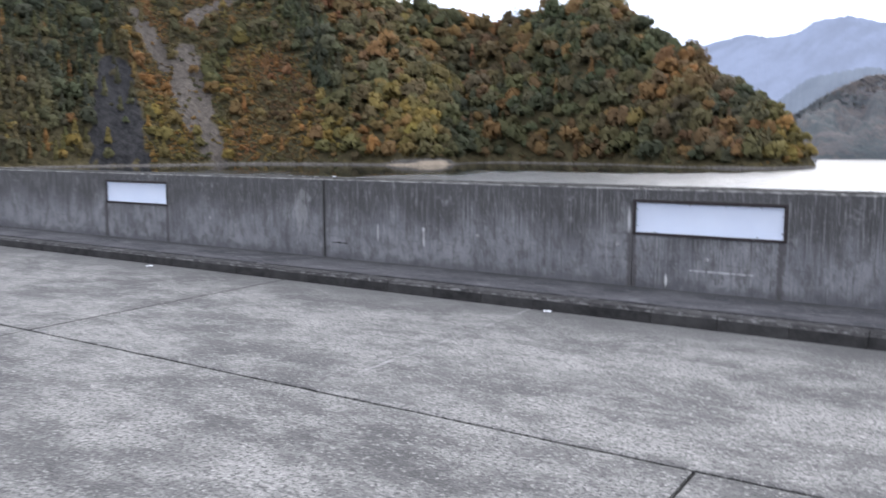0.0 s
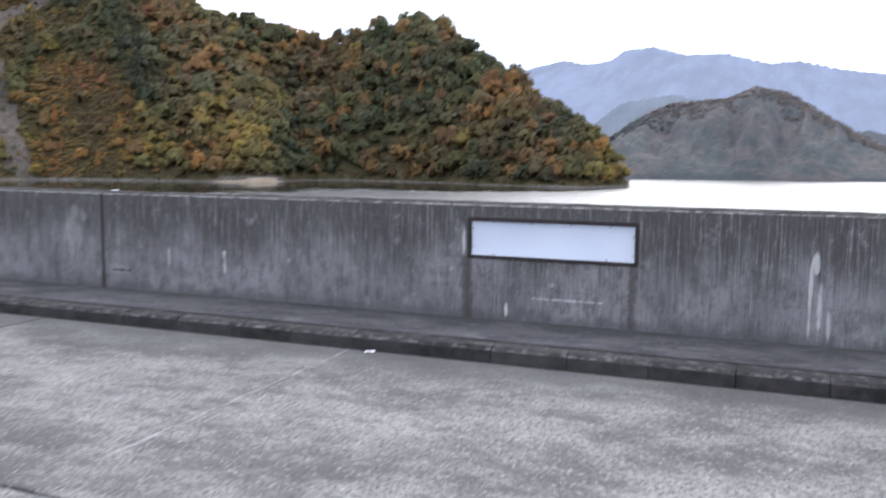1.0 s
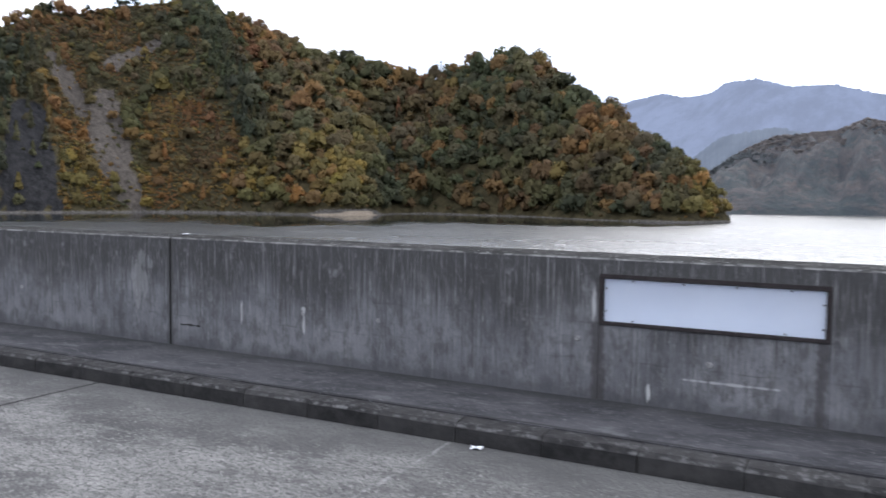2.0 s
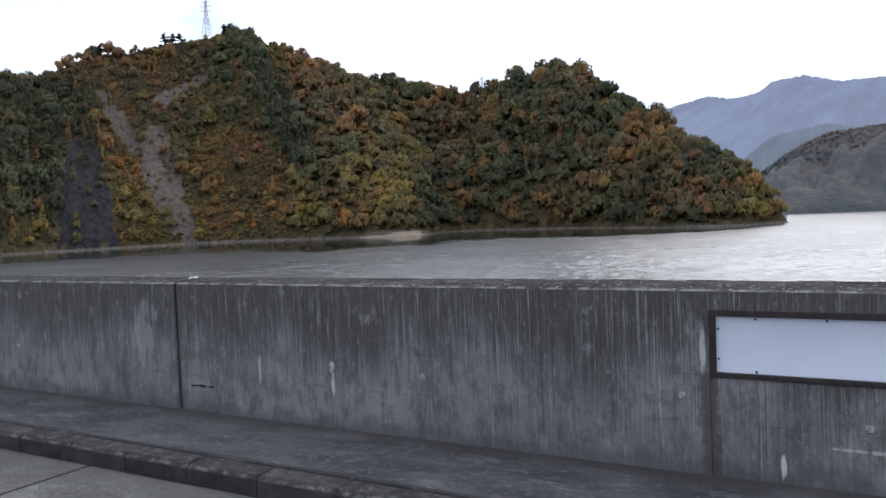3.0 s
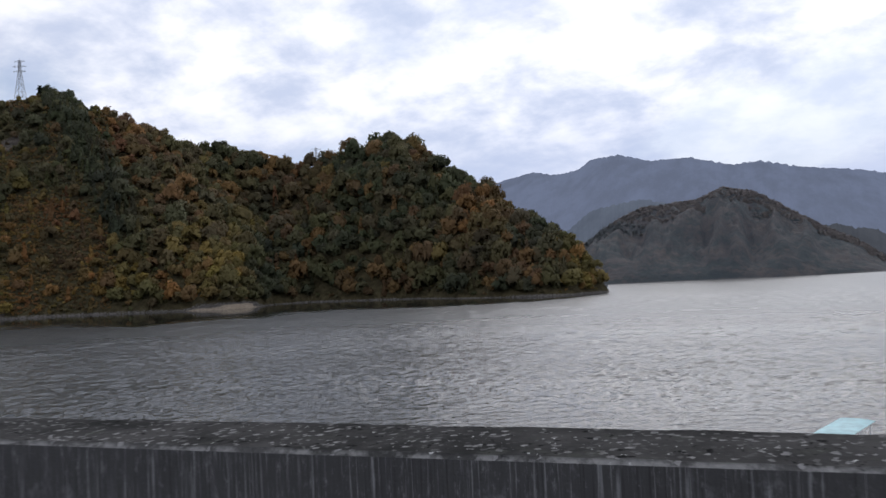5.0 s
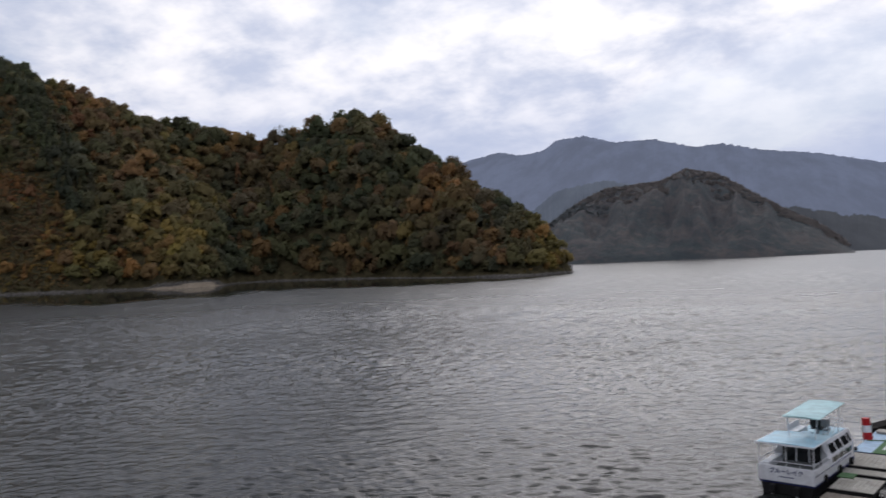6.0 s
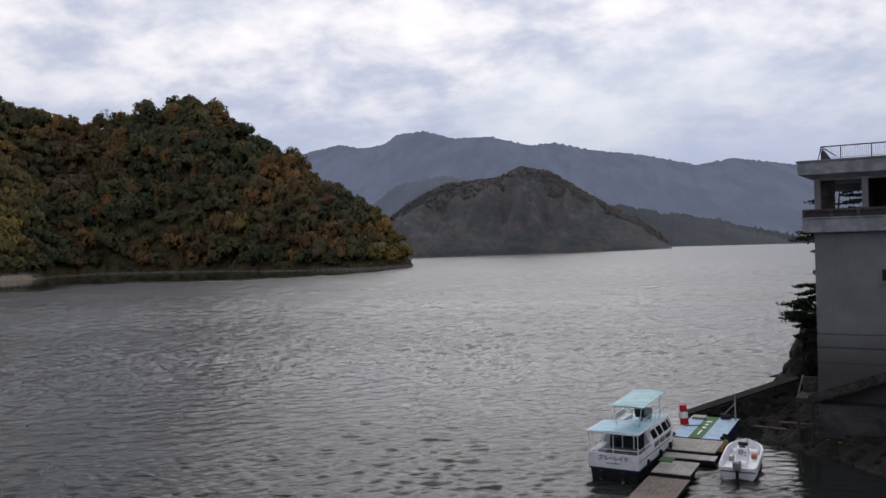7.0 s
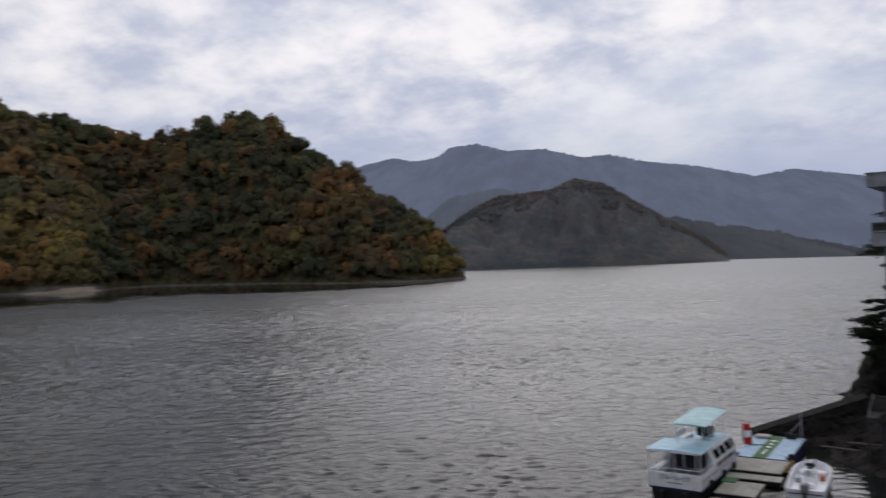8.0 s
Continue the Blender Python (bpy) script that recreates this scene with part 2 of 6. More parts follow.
def coping_concrete():
    m = Mat("coping_concrete", 0.95, 0.0, 0.0)
    stones = m.cells(55)
    patch = m.noise(3, 5, 0.6)
    base = m.mix(m.ramp(patch, 0.3, 0.7), (0.030, 0.030, 0.029), (0.072, 0.070, 0.068))
    base = m.mix(m.ramp(stones.outputs["Color"], 0.74, 0.92, 0, 0.75), base, (0.26, 0.255, 0.25))
    base = m.mix(m.ramp(m.noise(9, 4, 0.6), 0.55, 0.70, 0, 0.75), base, (0.06, 0.062, 0.055))
    base = m.mix(m.ramp(m.noise(34, 3, 0.6, (1, 1, 1), (4, 4, 4)), 0.66, 0.72, 0, 0.8), base, (0.55, 0.55, 0.53))
    base = m.mix(m.ramp(m.noise(22, 3, 0.6, (1, 1, 1), (9, 1, 4)), 0.62, 0.68, 0, 0.9), base, (0.012, 0.012, 0.012))
    arris = m.calc("MULTIPLY", m.ramp(m.axis(1), 0.022, 0.006), m.ramp(m.noise(9, 5, 0.7), 0.42, 0.60, 0.1, 0.7))
    base = m.mix(arris, base, (0.30, 0.295, 0.285))
    m.colour(base)
    m.bump(stones.outputs["Distance"], 0.006, 0.7).bump(m.noise(80, 4), 0.003, 0.6)
    return m.m


def road_concrete():
    """Worn road slab: pale stones showing through, tyre-polished and stained patches."""
    m = Mat("road_concrete", 0.85)
    stones = m.cells(58)
    small = m.cells(170)
    patch, wide = m.noise(0.6, 7, 0.66, (0.8, 1.6, 1)), m.noise(2.0, 7, 0.70, (0.8, 1.3, 1))
    base = m.mix(m.ramp(patch, 0.36, 0.64), (0.050, 0.049, 0.049), (0.240, 0.235, 0.223))
    base = m.mix(m.ramp(wide, 0.45, 0.63, 0, 0.65), base, (0.27, 0.265, 0.252))
    base = m.mix(m.ramp(m.noise(6.5, 6, 0.75, (0.6, 1.5, 1), (2, 5, 0)), 0.50, 0.64, 0, 0.6), base, (0.065, 0.064, 0.063))
    base = m.mix(m.ramp(m.noise(9.0, 6, 0.75, (0.6, 1.4, 1), (7, 5, 0)), 0.55, 0.68, 0, 0.5), base, (0.36, 0.353, 0.335))
    base = m.mix(m.ramp(wide, 0.50, 0.36, 0, 0.8), base, (0.075, 0.074, 0.072))
    base = m.mix(m.ramp(stones.outputs["Color"], 0.66, 0.97, 0, 0.5), base, (0.42, 0.412, 0.392))
    base = m.mix(m.ramp(small.outputs["Color"], 0.55, 0.2, 0, 0.55), base, (0.085, 0.084, 0.08))
    base = m.mix(m.ramp(m.noise(38, 4, 0.7), 0.48, 0.62, 0, 0.9), base, (0.055, 0.054, 0.053))
    base = m.mix(m.ramp(m.noise(21, 4, 0.7, (1, 1, 1), (9, 3, 0)), 0.60, 0.72, 0, 0.45), base, (0.42, 0.412, 0.392))
    # silt washed along the kerb
    y = m.calc("ADD", m.axis(1), m.ramp(m.noise(1.3, 4, 0.6), 0.3, 0.7, -0.22, 0.22))
    base = m.mix(m.ramp(y, -1.9, -1.15, 0, 0.75), base, (0.075, 0.074, 0.072))
    # pale mortar line across the slab
    x = m.calc("ADD", m.axis(0), m.ramp(m.noise(4, 3), 0.3, 0.7, -0.015, 0.015))
    off = m.calc("ABSOLUTE", m.calc("SUBTRACT", x, 3.60))
    line = m.calc("MULTIPLY", m.ramp(off, 0.020, 0.006), m.ramp(m.axis(1), -4.0, -3.6))
    base = m.mix(m.calc("MULTIPLY", line, m.ramp(m.noise(5, 4, 0.7), 0.38, 0.62, 0.03, 0.36)), base, (0.45, 0.445, 0.435))
    m.colour(base)
    m.bump(stones.outputs["Distance"], 0.007, 0.9).bump(small.outputs["Distance"], 0.002, 0.8).bump(wide, 0.012, 0.5)
    return m.m


def kerb_concrete():
    m = Mat("kerb_concrete", 0.9)
    patch = m.noise(7, 5, 0.65)
    tone = m.random()
    base = m.mix(m.ramp(patch, 0.3, 0.7), (0.015, 0.0145, 0.0145), (0.042, 0.040, 0.039))
    base = m.mix(m.ramp(tone, 0.2, 1.0, 0, 0.2), base, (0.09, 0.088, 0.085))
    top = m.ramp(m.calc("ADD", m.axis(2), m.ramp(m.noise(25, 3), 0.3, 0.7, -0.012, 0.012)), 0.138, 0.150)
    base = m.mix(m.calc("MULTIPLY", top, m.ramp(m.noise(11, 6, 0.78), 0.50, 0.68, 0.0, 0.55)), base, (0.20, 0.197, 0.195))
    rim = m.calc("MULTIPLY", m.ramp(m.axis(1), -1.0, -1.025), m.ramp(m.axis(2), 0.118, 0.142))
    base = m.mix(m.calc("MULTIPLY", rim, m.ramp(m.noise(9, 6, 0.75), 0.47, 0.60, 0, 0.8)), base, (0.33, 0.325, 0.32))
    m.colour(base)
    m.bump(m.noise(60, 5), 0.005, 0.8).bump(patch, 0.012, 0.6)
    return m.m


def walkway_concrete():
    m = Mat("walkway_concrete", 0.9)
    patch = m.noise(1.8, 6, 0.65, (1, 2, 1))
    base = m.mix(m.ramp(patch, 0.35, 0.65), (0.036, 0.036, 0.040), (0.082, 0.080, 0.085))
    base = m.mix(m.ramp(m.noise(26, 6, 0.8, (0.7, 1.3, 1)), 0.54, 0.68, 0, 0.6), base, (0.28, 0.276, 0.28))
    base = m.mix(m.ramp(m.noise(4.5, 6, 0.72, (0.7, 1.6, 1), (3, 1, 0)), 0.55, 0.66, 0, 0.55), base, (0.17, 0.168, 0.172))
    edge = m.calc("ABSOLUTE", m.calc("SUBTRACT", m.calc("ADD", m.axis(1), m.ramp(m.noise(3, 4), 0.3, 0.7, -0.01, 0.01)), -0.84))
    base = m.mix(m.calc("MULTIPLY", m.ramp(edge, 0.03, 0.008), 0.8), base, (0.02, 0.02, 0.02))
    base = m.mix(m.ramp(m.noise(60, 4), 0.5, 0.7, 0, 0.5), base, (0.05, 0.05, 0.05))
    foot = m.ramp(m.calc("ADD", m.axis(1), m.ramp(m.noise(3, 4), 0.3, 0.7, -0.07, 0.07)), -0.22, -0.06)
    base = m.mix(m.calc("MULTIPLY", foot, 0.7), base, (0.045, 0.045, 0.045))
    m.colour(base)
    m.bump(m.noise(70, 5), 0.004, 0.8).bump(patch, 0.01, 0.5)
    return m.m


def plain(name, colour, roughness=0.6, metal=0.0, grain=0.25, scale=20, specular=0.3):
    """Paint, metal or plastic with a little dirt and unevenness."""
    m = Mat(name, roughness, metal, specular)
    dark = tuple(c * (1 - grain) for c in colour)
    m.colour(m.mix(m.ramp(m.noise(scale, 5, 0.6), 0.35, 0.65), dark, colour))
    m.rough(m.ramp(m.noise(scale * 0.6, 4), 0.3, 0.7, max(0.05, roughness - 0.12), min(1.0, roughness + 0.12)))
    m.bump(m.noise(scale * 4, 3), 0.002, 0.3)
    return m.m


def panel_plastic():
    m = Mat("white_plastic", 0.45)
    m.colour(m.mix(m.ramp(m.noise(2.5, 4), 0.3, 0.7), (0.70, 0.74, 0.83), (0.76, 0.80, 0.88)))
    through_light = m.node("ShaderNodeBsdfTranslucent")
    through_light.inputs[0].default_value = (0.80, 0.86, 0.95, 1)
    mixer = m.node("ShaderNodeMixShader", Fac=0.45)
    out = m.nt.nodes["Material Output"]
    m.link(m.bsdf.outputs[0], mixer.inputs[1])
    m.link(through_light.outputs[0], mixer.inputs[2])
    m.link(mixer.outputs[0], out.inputs[0])
    return m.m


def water_surface():
    """Lake water: wind ripples on the modelled waves, finer far out, calm under the hills."""
    m = Mat("lake_water", 0.2, 0.0, 0.40)
    m.bsdf.inputs["IOR"].default_value = 1.32
    m.colour(m.mix(m.ramp(m.noise(0.01, 3), 0.3, 0.7), (0.014, 0.016, 0.015), (0.020, 0.022, 0.020)))
    x, y = m.axis(0), m.axis(1)
    lee = m.node("ShaderNodeAttribute")
    lee.attribute_name = "lee"
    open_water = m.calc("SUBTRACT", 1.0, lee.outputs["Fac"])
    out = m.calc("SQRT", m.calc("ADD", m.calc("MULTIPLY", x, x), m.calc("MULTIPLY", y, y)))
    gust = m.noise(0.012, 5, 0.6, (1, 3.0, 1))
    wind = m.ramp(m.calc("ADD", out, m.ramp(gust, 0.3, 0.7, -25, 25)), 45, 230, 0.11, 0.28)
    m.rough(m.calc("ADD", 0.05, m.calc("MULTIPLY", m.calc("SUBTRACT", wind, 0.05), open_water)))
    # ripples a metre from crest to crest and a few metres long, stronger in the gusts
    force = m.calc("MULTIPLY", m.ramp(gust, 0.30, 0.70, 0.70, 1.2), open_water)
    chop = m.noise(1.0, 4, 0.6, (0.55, 1.3, 1), (3, 1, 0), None, 0.2)
    fine = m.noise(2.2, 4, 0.6, (0.5, 1.2, 1), (7, 2, 0), None, 0.15)
    far = m.calc("MULTIPLY", m.ramp(out, 45, 120, 0.25, 0.9), force)
    m.bump(m.calc("MULTIPLY", chop, far), 0.17, 1.0)
    m.bump(m.calc("MULTIPLY", fine, m.calc("MULTIPLY", m.ramp(out, 60, 300, 1.0, 0.5), force)), 0.075, 1.0)
    return m.m


def leaf_surface():
    m = Mat("leaves", 0.75, 0.0, 0.15)
    tint = m.node("ShaderNodeAttribute")
    tint.attribute_name = "leaf_tint"
    vary = m.noise(0.9, 3)
    leaf = m.mix(m.ramp(vary, 0.3, 0.7, 0.0, 0.2), tint.outputs["Color"], (0.05, 0.05, 0.02))
    m.colour(leaf)
    # light that comes through the leaves
    thin = m.node("ShaderNodeBsdfTranslucent")
    m.link(leaf, thin.inputs[0])
    both = m.node("ShaderNodeMixShader")
    both.inputs[0].default_value = 0.35
    m.link(m.bsdf.outputs[0], both.inputs[1])
    m.link(thin.outputs[0], both.inputs[2])
    m.link(both.outputs[0], m.nt.nodes["Material Output"].inputs[0])
    return m.m


def slope_surface(name, soil, rock, sand):
    """Undergrowth, bare rock where the attribute says so, and pale stones along the shore."""
    m = Mat(name, 0.95, 0.0, 0.1)
    bare = m.node("ShaderNodeAttribute")
    bare.attribute_name = "bare"
    shore = m.node("ShaderNodeAttribute")
    shore.attribute_name = "shore"
    n1, n2 = m.noise(0.22, 6, 0.65), m.noise(1.2, 5, 0.65)
    ground = m.mix(m.ramp(n1, 0.35, 0.65), soil, tuple(c * 2.0 for c in soil))
    runs = m.noise(0.35, 5, 0.65, (1, 1, 0.25))
    stone = m.mix(m.ramp(runs, 0.3, 0.7), tuple(c * 0.45 for c in rock), rock)
    stone = m.mix(m.ramp(n2, 0.5, 0.75, 0, 0.6), stone, tuple(c * 1.5 for c in rock))
    both = m.mix(m.ramp(m.calc("ADD", bare.outputs["Fac"], m.ramp(n2, 0.3, 0.7, -0.25, 0.25)), 0.35, 0.6), ground, stone)
    # steep rock face: dark stone with its shade put into the colour
    face = m.node("ShaderNodeAttribute")
    face.attribute_name = "face"
    slab = m.mix(m.ramp(m.noise(0.3, 5, 0.65, (1, 1, 0.2), (5, 5, 5)), 0.3, 0.7), (0.016, 0.016, 0.017), (0.046, 0.045, 0.046))
    both = m.mix(m.ramp(face.outputs["Fac"], 0.35, 0.65), both, slab)
    pale = m.mix(m.ramp(n2, 0.3, 0.7), tuple(c * 0.6 for c in sand), sand)
    stones = m.mix(m.ramp(n2, 0.3, 0.7), (0.07, 0.063, 0.056), (0.20, 0.185, 0.17))
    pale = m.mix(m.ramp(shore.outputs["Fac"], 0.78, 0.92), stones, pale)
    m.colour(m.mix(m.ramp(m.calc("ADD", shore.outputs["Fac"], m.ramp(n2, 0.3, 0.7, -0.15, 0.15)), 0.4, 0.6), both, pale))
    m.bump(runs, 3.0, 0.6).bump(n2, 0.8, 0.7)
    return m.m


def canopy_surface():
    """Woodland floor of the far hill with pale shore stones."""
    m = Mat("far_canopy", 0.9, 0.0, 0.1)
    shore = m.node("ShaderNodeAttribute")
    shore.attribute_name = "shore"
    c = m.mix(m.ramp(m.noise(0.016, 6, 0.62), 0.40, 0.60), (0.026, 0.032, 0.030), (0.054, 0.044, 0.038))
    crowns = m.noise(0.20, 6, 0.7)
    c = m.mix(m.ramp(m.noise(0.07, 5, 0.7, (1, 1, 1), (7, 3, 1)), 0.46, 0.62, 0, 0.7), c, (0.080, 0.062, 0.049))
    c = m.mix(m.ramp(m.noise(0.06, 5, 0.7, (1, 1, 1), (2, 8, 5)), 0.48, 0.60, 0, 0.8), c, (0.022, 0.030, 0.027))
    c = m.mix(m.ramp(crowns, 0.50, 0.62, 0, 0.45), c, (0.026, 0.029, 0.031))
    m.bump(crowns, 1.4, 0.6).bump(m.noise(0.05, 4, 0.6), 5.0, 0.5)
    # haze of the air in front, put into the surface as a faint emission
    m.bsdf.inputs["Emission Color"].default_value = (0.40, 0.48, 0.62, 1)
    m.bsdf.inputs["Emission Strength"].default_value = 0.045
    stones = m.mix(m.ramp(m.noise(0.8, 4), 0.3, 0.7), (0.05, 0.047, 0.045), (0.16, 0.15, 0.14))
    m.colour(m.mix(m.ramp(shore.outputs["Fac"], 0.4, 0.6), c, stones))
    return m.m


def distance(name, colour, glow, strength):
    """A mountain so far off that air outshines it: haze put into bluish colour and emission."""
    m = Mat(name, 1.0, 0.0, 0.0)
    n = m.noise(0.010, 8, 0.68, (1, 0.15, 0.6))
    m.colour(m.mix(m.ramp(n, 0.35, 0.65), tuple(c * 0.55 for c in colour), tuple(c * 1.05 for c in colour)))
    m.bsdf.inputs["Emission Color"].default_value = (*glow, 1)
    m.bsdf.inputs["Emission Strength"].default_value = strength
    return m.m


def rock_surface(name, dark, light, scale=0.6):
    m = Mat(name, 0.92, 0.0, 0.15)
    n1, n2 = m.noise(scale, 6, 0.65), m.noise(scale * 6, 5, 0.65)
    c = m.mix(m.ramp(n1, 0.3, 0.7), dark, light)
    m.colour(m.mix(m.ramp(n2, 0.45, 0.7, 0, 0.6), c, tuple(v * 0.4 for v in dark)))
    m.bump(n1, 0.6 / scale * 0.3, 0.8).bump(n2, 0.2, 0.9)
    return m.m


def deck_wood(name, dark, pale, worn):
    m = Mat(name, 0.85)
    tone = m.random()
    grain = m.noise(3.0, 5, 0.6, (6, 1, 6))
    c = m.mix(m.ramp(grain, 0.3, 0.7), dark, pale)
    c = m.mix(m.ramp(m.noise(0.9, 5, 0.65), 0.45, 0.65, 0, 0.45), c, tuple(v * 0.55 for v in dark))
    m.colour(m.mix(m.ramp(tone, 0.0, 1.0, 0, 0.5), c, worn))
    m.bump(grain, 0.01, 0.6)
    return m.m


def tower_concrete():
    m = Mat("tower_concrete", 0.85)
    z = m.axis(2)
    patch, runs = m.noise(0.5, 5, 0.6), m.noise(1.0, 4, 0.6, (3.5, 3.5, 0.3))
    c = m.mix(m.ramp(patch, 0.3, 0.7), (0.15, 0.153, 0.16), (0.20, 0.203, 0.21))
    c = m.mix(m.ramp(runs, 0.55, 0.75, 0, 0.5), c, (0.13, 0.13, 0.13))
    # old water marks round the shaft
    for level, wide in ((-4.23, 0.03), (-5.00, 0.05), (-5.88, 0.02)):
        off = m.calc("ABSOLUTE", m.calc("ADD", m.calc("SUBTRACT", z, level), m.ramp(m.noise(1.2, 3), 0.3, 0.7, -0.015, 0.015)))
        c = m.mix(m.calc("MULTIPLY", m.ramp(off, wide + 0.05, wide - 0.03), 0.75), c, (0.05, 0.045, 0.042))
    c = m.mix(m.ramp(z, -3.0, -6.5, 0, 0.75), c, (0.045, 0.042, 0.04))
    m.colour(c)
    m.bump(patch, 0.03, 0.5).bump(m.noise(12, 4), 0.01, 0.5)
    return m.m


M_WALL, M_COPING, M_ROAD, M_KERB, M_WALK = wall_concrete(), coping_concrete(), road_concrete(), kerb_concrete(), walkway_concrete()
M_PANEL, M_WATER, M_LEAF = panel_plastic(), water_surface(), leaf_surface()
M_FRAME = plain("rusty_frame", (0.035, 0.028, 0.028), 0.75, 0.0, 0.4, 25)
M_JOINT = plain("joint_mortar", (0.215, 0.212, 0.208), 0.95, 0.0, 0.6, 25)
M_PLUG = plain("mortar_plug", (0.34, 0.335, 0.33), 0.9, 0.0, 0.5, 60)
M_JOINT = plain("joint_filler", (0.018, 0.017, 0.016), 0.95)
M_SCREW = plain("dark_screw", (0.03, 0.03, 0.03), 0.5, 0.6)
M_WHITE = plain("white_paint", (0.85, 0.86, 0.89), 0.45, 0.0, 0.15, 3)
M_BLUE = plain("pale_blue_deck", (0.42, 0.66, 0.78), 0.5, 0.0, 0.2, 1.5)
M_AQUA = plain("blue_canopy_cloth", (0.48, 0.70, 0.72), 0.7, 0.0, 0.2, 1.5)
M_NAVY = plain("navy_paint", (0.03, 0.04, 0.15), 0.5)
M_BLACK = plain("black_rubber", (0.015, 0.015, 0.016), 0.7)
M_GLASS = plain("dark_window_glass", (0.012, 0.014, 0.016), 0.1, 0.0, 0.1, 3, 0.5)
M_STEEL = plain("galvanised_steel", (0.36, 0.37, 0.38), 0.5, 0.6)
M_RAIL = plain("painted_rail", (0.05, 0.045, 0.045), 0.6)
M_GREEN = plain("green_mat", (0.10, 0.20, 0.09), 0.9, 0.0, 0.3, 4)
M_DOCKBLUE = plain("sky_blue_deck", (0.42, 0.58, 0.74), 0.7, 0.0, 0.2, 2)
M_RED = plain("red_paint", (0.50, 0.02, 0.025), 0.5, 0.0, 0.2, 6)
M_WOOD = deck_wood("deck_wood", (0.36, 0.34, 0.30), (0.54, 0.52, 0.47), (0.30, 0.28, 0.24))
M_OLDWOOD = deck_wood("stained_deck_wood", (0.15, 0.125, 0.10), (0.27, 0.24, 0.205), (0.21, 0.14, 0.11))
M_TOWER = tower_concrete()
M_SLOPE = slope_surface("autumn_slope", (0.050, 0.042, 0.022), (0.136, 0.117, 0.099), (0.44, 0.365, 0.28))
M_SLOPE_FAR = slope_surface("far_slope", (0.068, 0.060, 0.055), (0.25, 0.235, 0.22), (0.36, 0.34, 0.32))
M_CANOPY = canopy_surface()
M_CLIFF = rock_surface("dark_rock", (0.045, 0.045, 0.048), (0.10, 0.10, 0.105), 0.12)
M_ROCK = rock_surface("bank_rock", (0.012, 0.010, 0.009), (0.046, 0.040, 0.035), 0.8)
M_BARK = rock_surface("bark", (0.04, 0.03, 0.022), (0.09, 0.07, 0.055), 3.0)
M_NEEDLE = plain("pine_needles", (0.030, 0.045, 0.022), 0.8, 0.0, 0.5, 2.0, 0.1)
# these ridges carry their haze as emission in the material
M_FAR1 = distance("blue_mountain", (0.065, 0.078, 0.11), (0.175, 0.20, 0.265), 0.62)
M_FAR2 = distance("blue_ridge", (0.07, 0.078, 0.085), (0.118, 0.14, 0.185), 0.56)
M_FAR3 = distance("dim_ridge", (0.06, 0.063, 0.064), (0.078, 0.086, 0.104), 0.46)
M_FASCIA = plain("stained_pale_concrete", (0.31, 0.315, 0.34), 0.85, 0.0, 0.35, 1.6)
M_STAIN_SHADE = rock_surface("stained_shaded_concrete", (0.034, 0.030, 0.029), (0.090, 0.083, 0.080), 0.9)
M_OLDCON = rock_surface("old_concrete", (0.06, 0.055, 0.053), (0.135, 0.128, 0.123), 0.9)
M_RAMP = rock_surface("wet_dark_stone", (0.010, 0.009, 0.008), (0.034, 0.030, 0.027), 1.5)
M_DAM = plain("dam_concrete", (0.24, 0.235, 0.23), 0.9, 0.0, 0.4, 0.8)


# ---- mesh helpers ----
def mesh_from(name, bm, material):
    me = bpy.data.meshes.new(name)
    bm.to_mesh(me)
    bm.free()
    me.materials.append(material)
    return me


def part(name, bm, material, parent=None, label=""):
    ob = new(name, mesh_from(name, bm, material))
    ob.parent = parent
    if label:
        tagged(ob, label)
    return ob


def thing(name, label, category, m=None, group="", kind=""):
    ob = new(name)
    ob.empty_display_size = 0.2
    if m is not None:
        ob.matrix_world = m
    return tagged(ob, label, category, group, kind)


def add_box(bm, x0, x1, y0, y1, z0, z1, bevel=0.0):
    made = bmesh.ops.create_cube(bm, size=1.0, matrix=Matrix.Translation(((x0 + x1) / 2, (y0 + y1) / 2, (z0 + z1) / 2)) @ Matrix.Diagonal((x1 - x0, y1 - y0, z1 - z0, 1)))
    if bevel:
        edges = list({e for v in made["verts"] for e in v.link_edges})
        bmesh.ops.bevel(bm, geom=edges, offset=bevel, segments=1, affect="EDGES")
    return bm


def boxed(x0, x1, y0, y1, z0, z1, bevel=0.0):
    return add_box(bmesh.new(), x0, x1, y0, y1, z0, z1, bevel)


def add_bar(bm, a, b, r, sides=6, r2=None):
    """A round bar from a to b."""
    a, b = Vector(a), Vector(b)
    way = b - a
    turn = way.to_track_quat("Z", "Y").to_matrix().to_4x4()
    bmesh.ops.create_cone(bm, cap_ends=True, segments=sides, radius1=r, radius2=r if r2 is None else r2, depth=way.length, matrix=Matrix.Translation((a + b) / 2) @ turn)
    return bm


def bar(a, b, r, sides=6, r2=None):
    return add_bar(bmesh.new(), a, b, r, sides, r2)


def add_loft(bm, rings, closed=True, caps=True):
    """Skin over rings of points."""
    rows = [[bm.verts.new(p) for p in ring] for ring in rings]
    n = len(rows[0])
    for r0, r1 in zip(rows, rows[1:]):
        for i in range(n if closed else n - 1):
            j = (i + 1) % n
            bm.faces.new((r0[i], r0[j], r1[j], r1[i]))
    if caps and closed:
        bm.faces.new(rows[0][::-1])
        bm.faces.new(rows[-1])
    bmesh.ops.recalc_face_normals(bm, faces=bm.faces)
    return bm


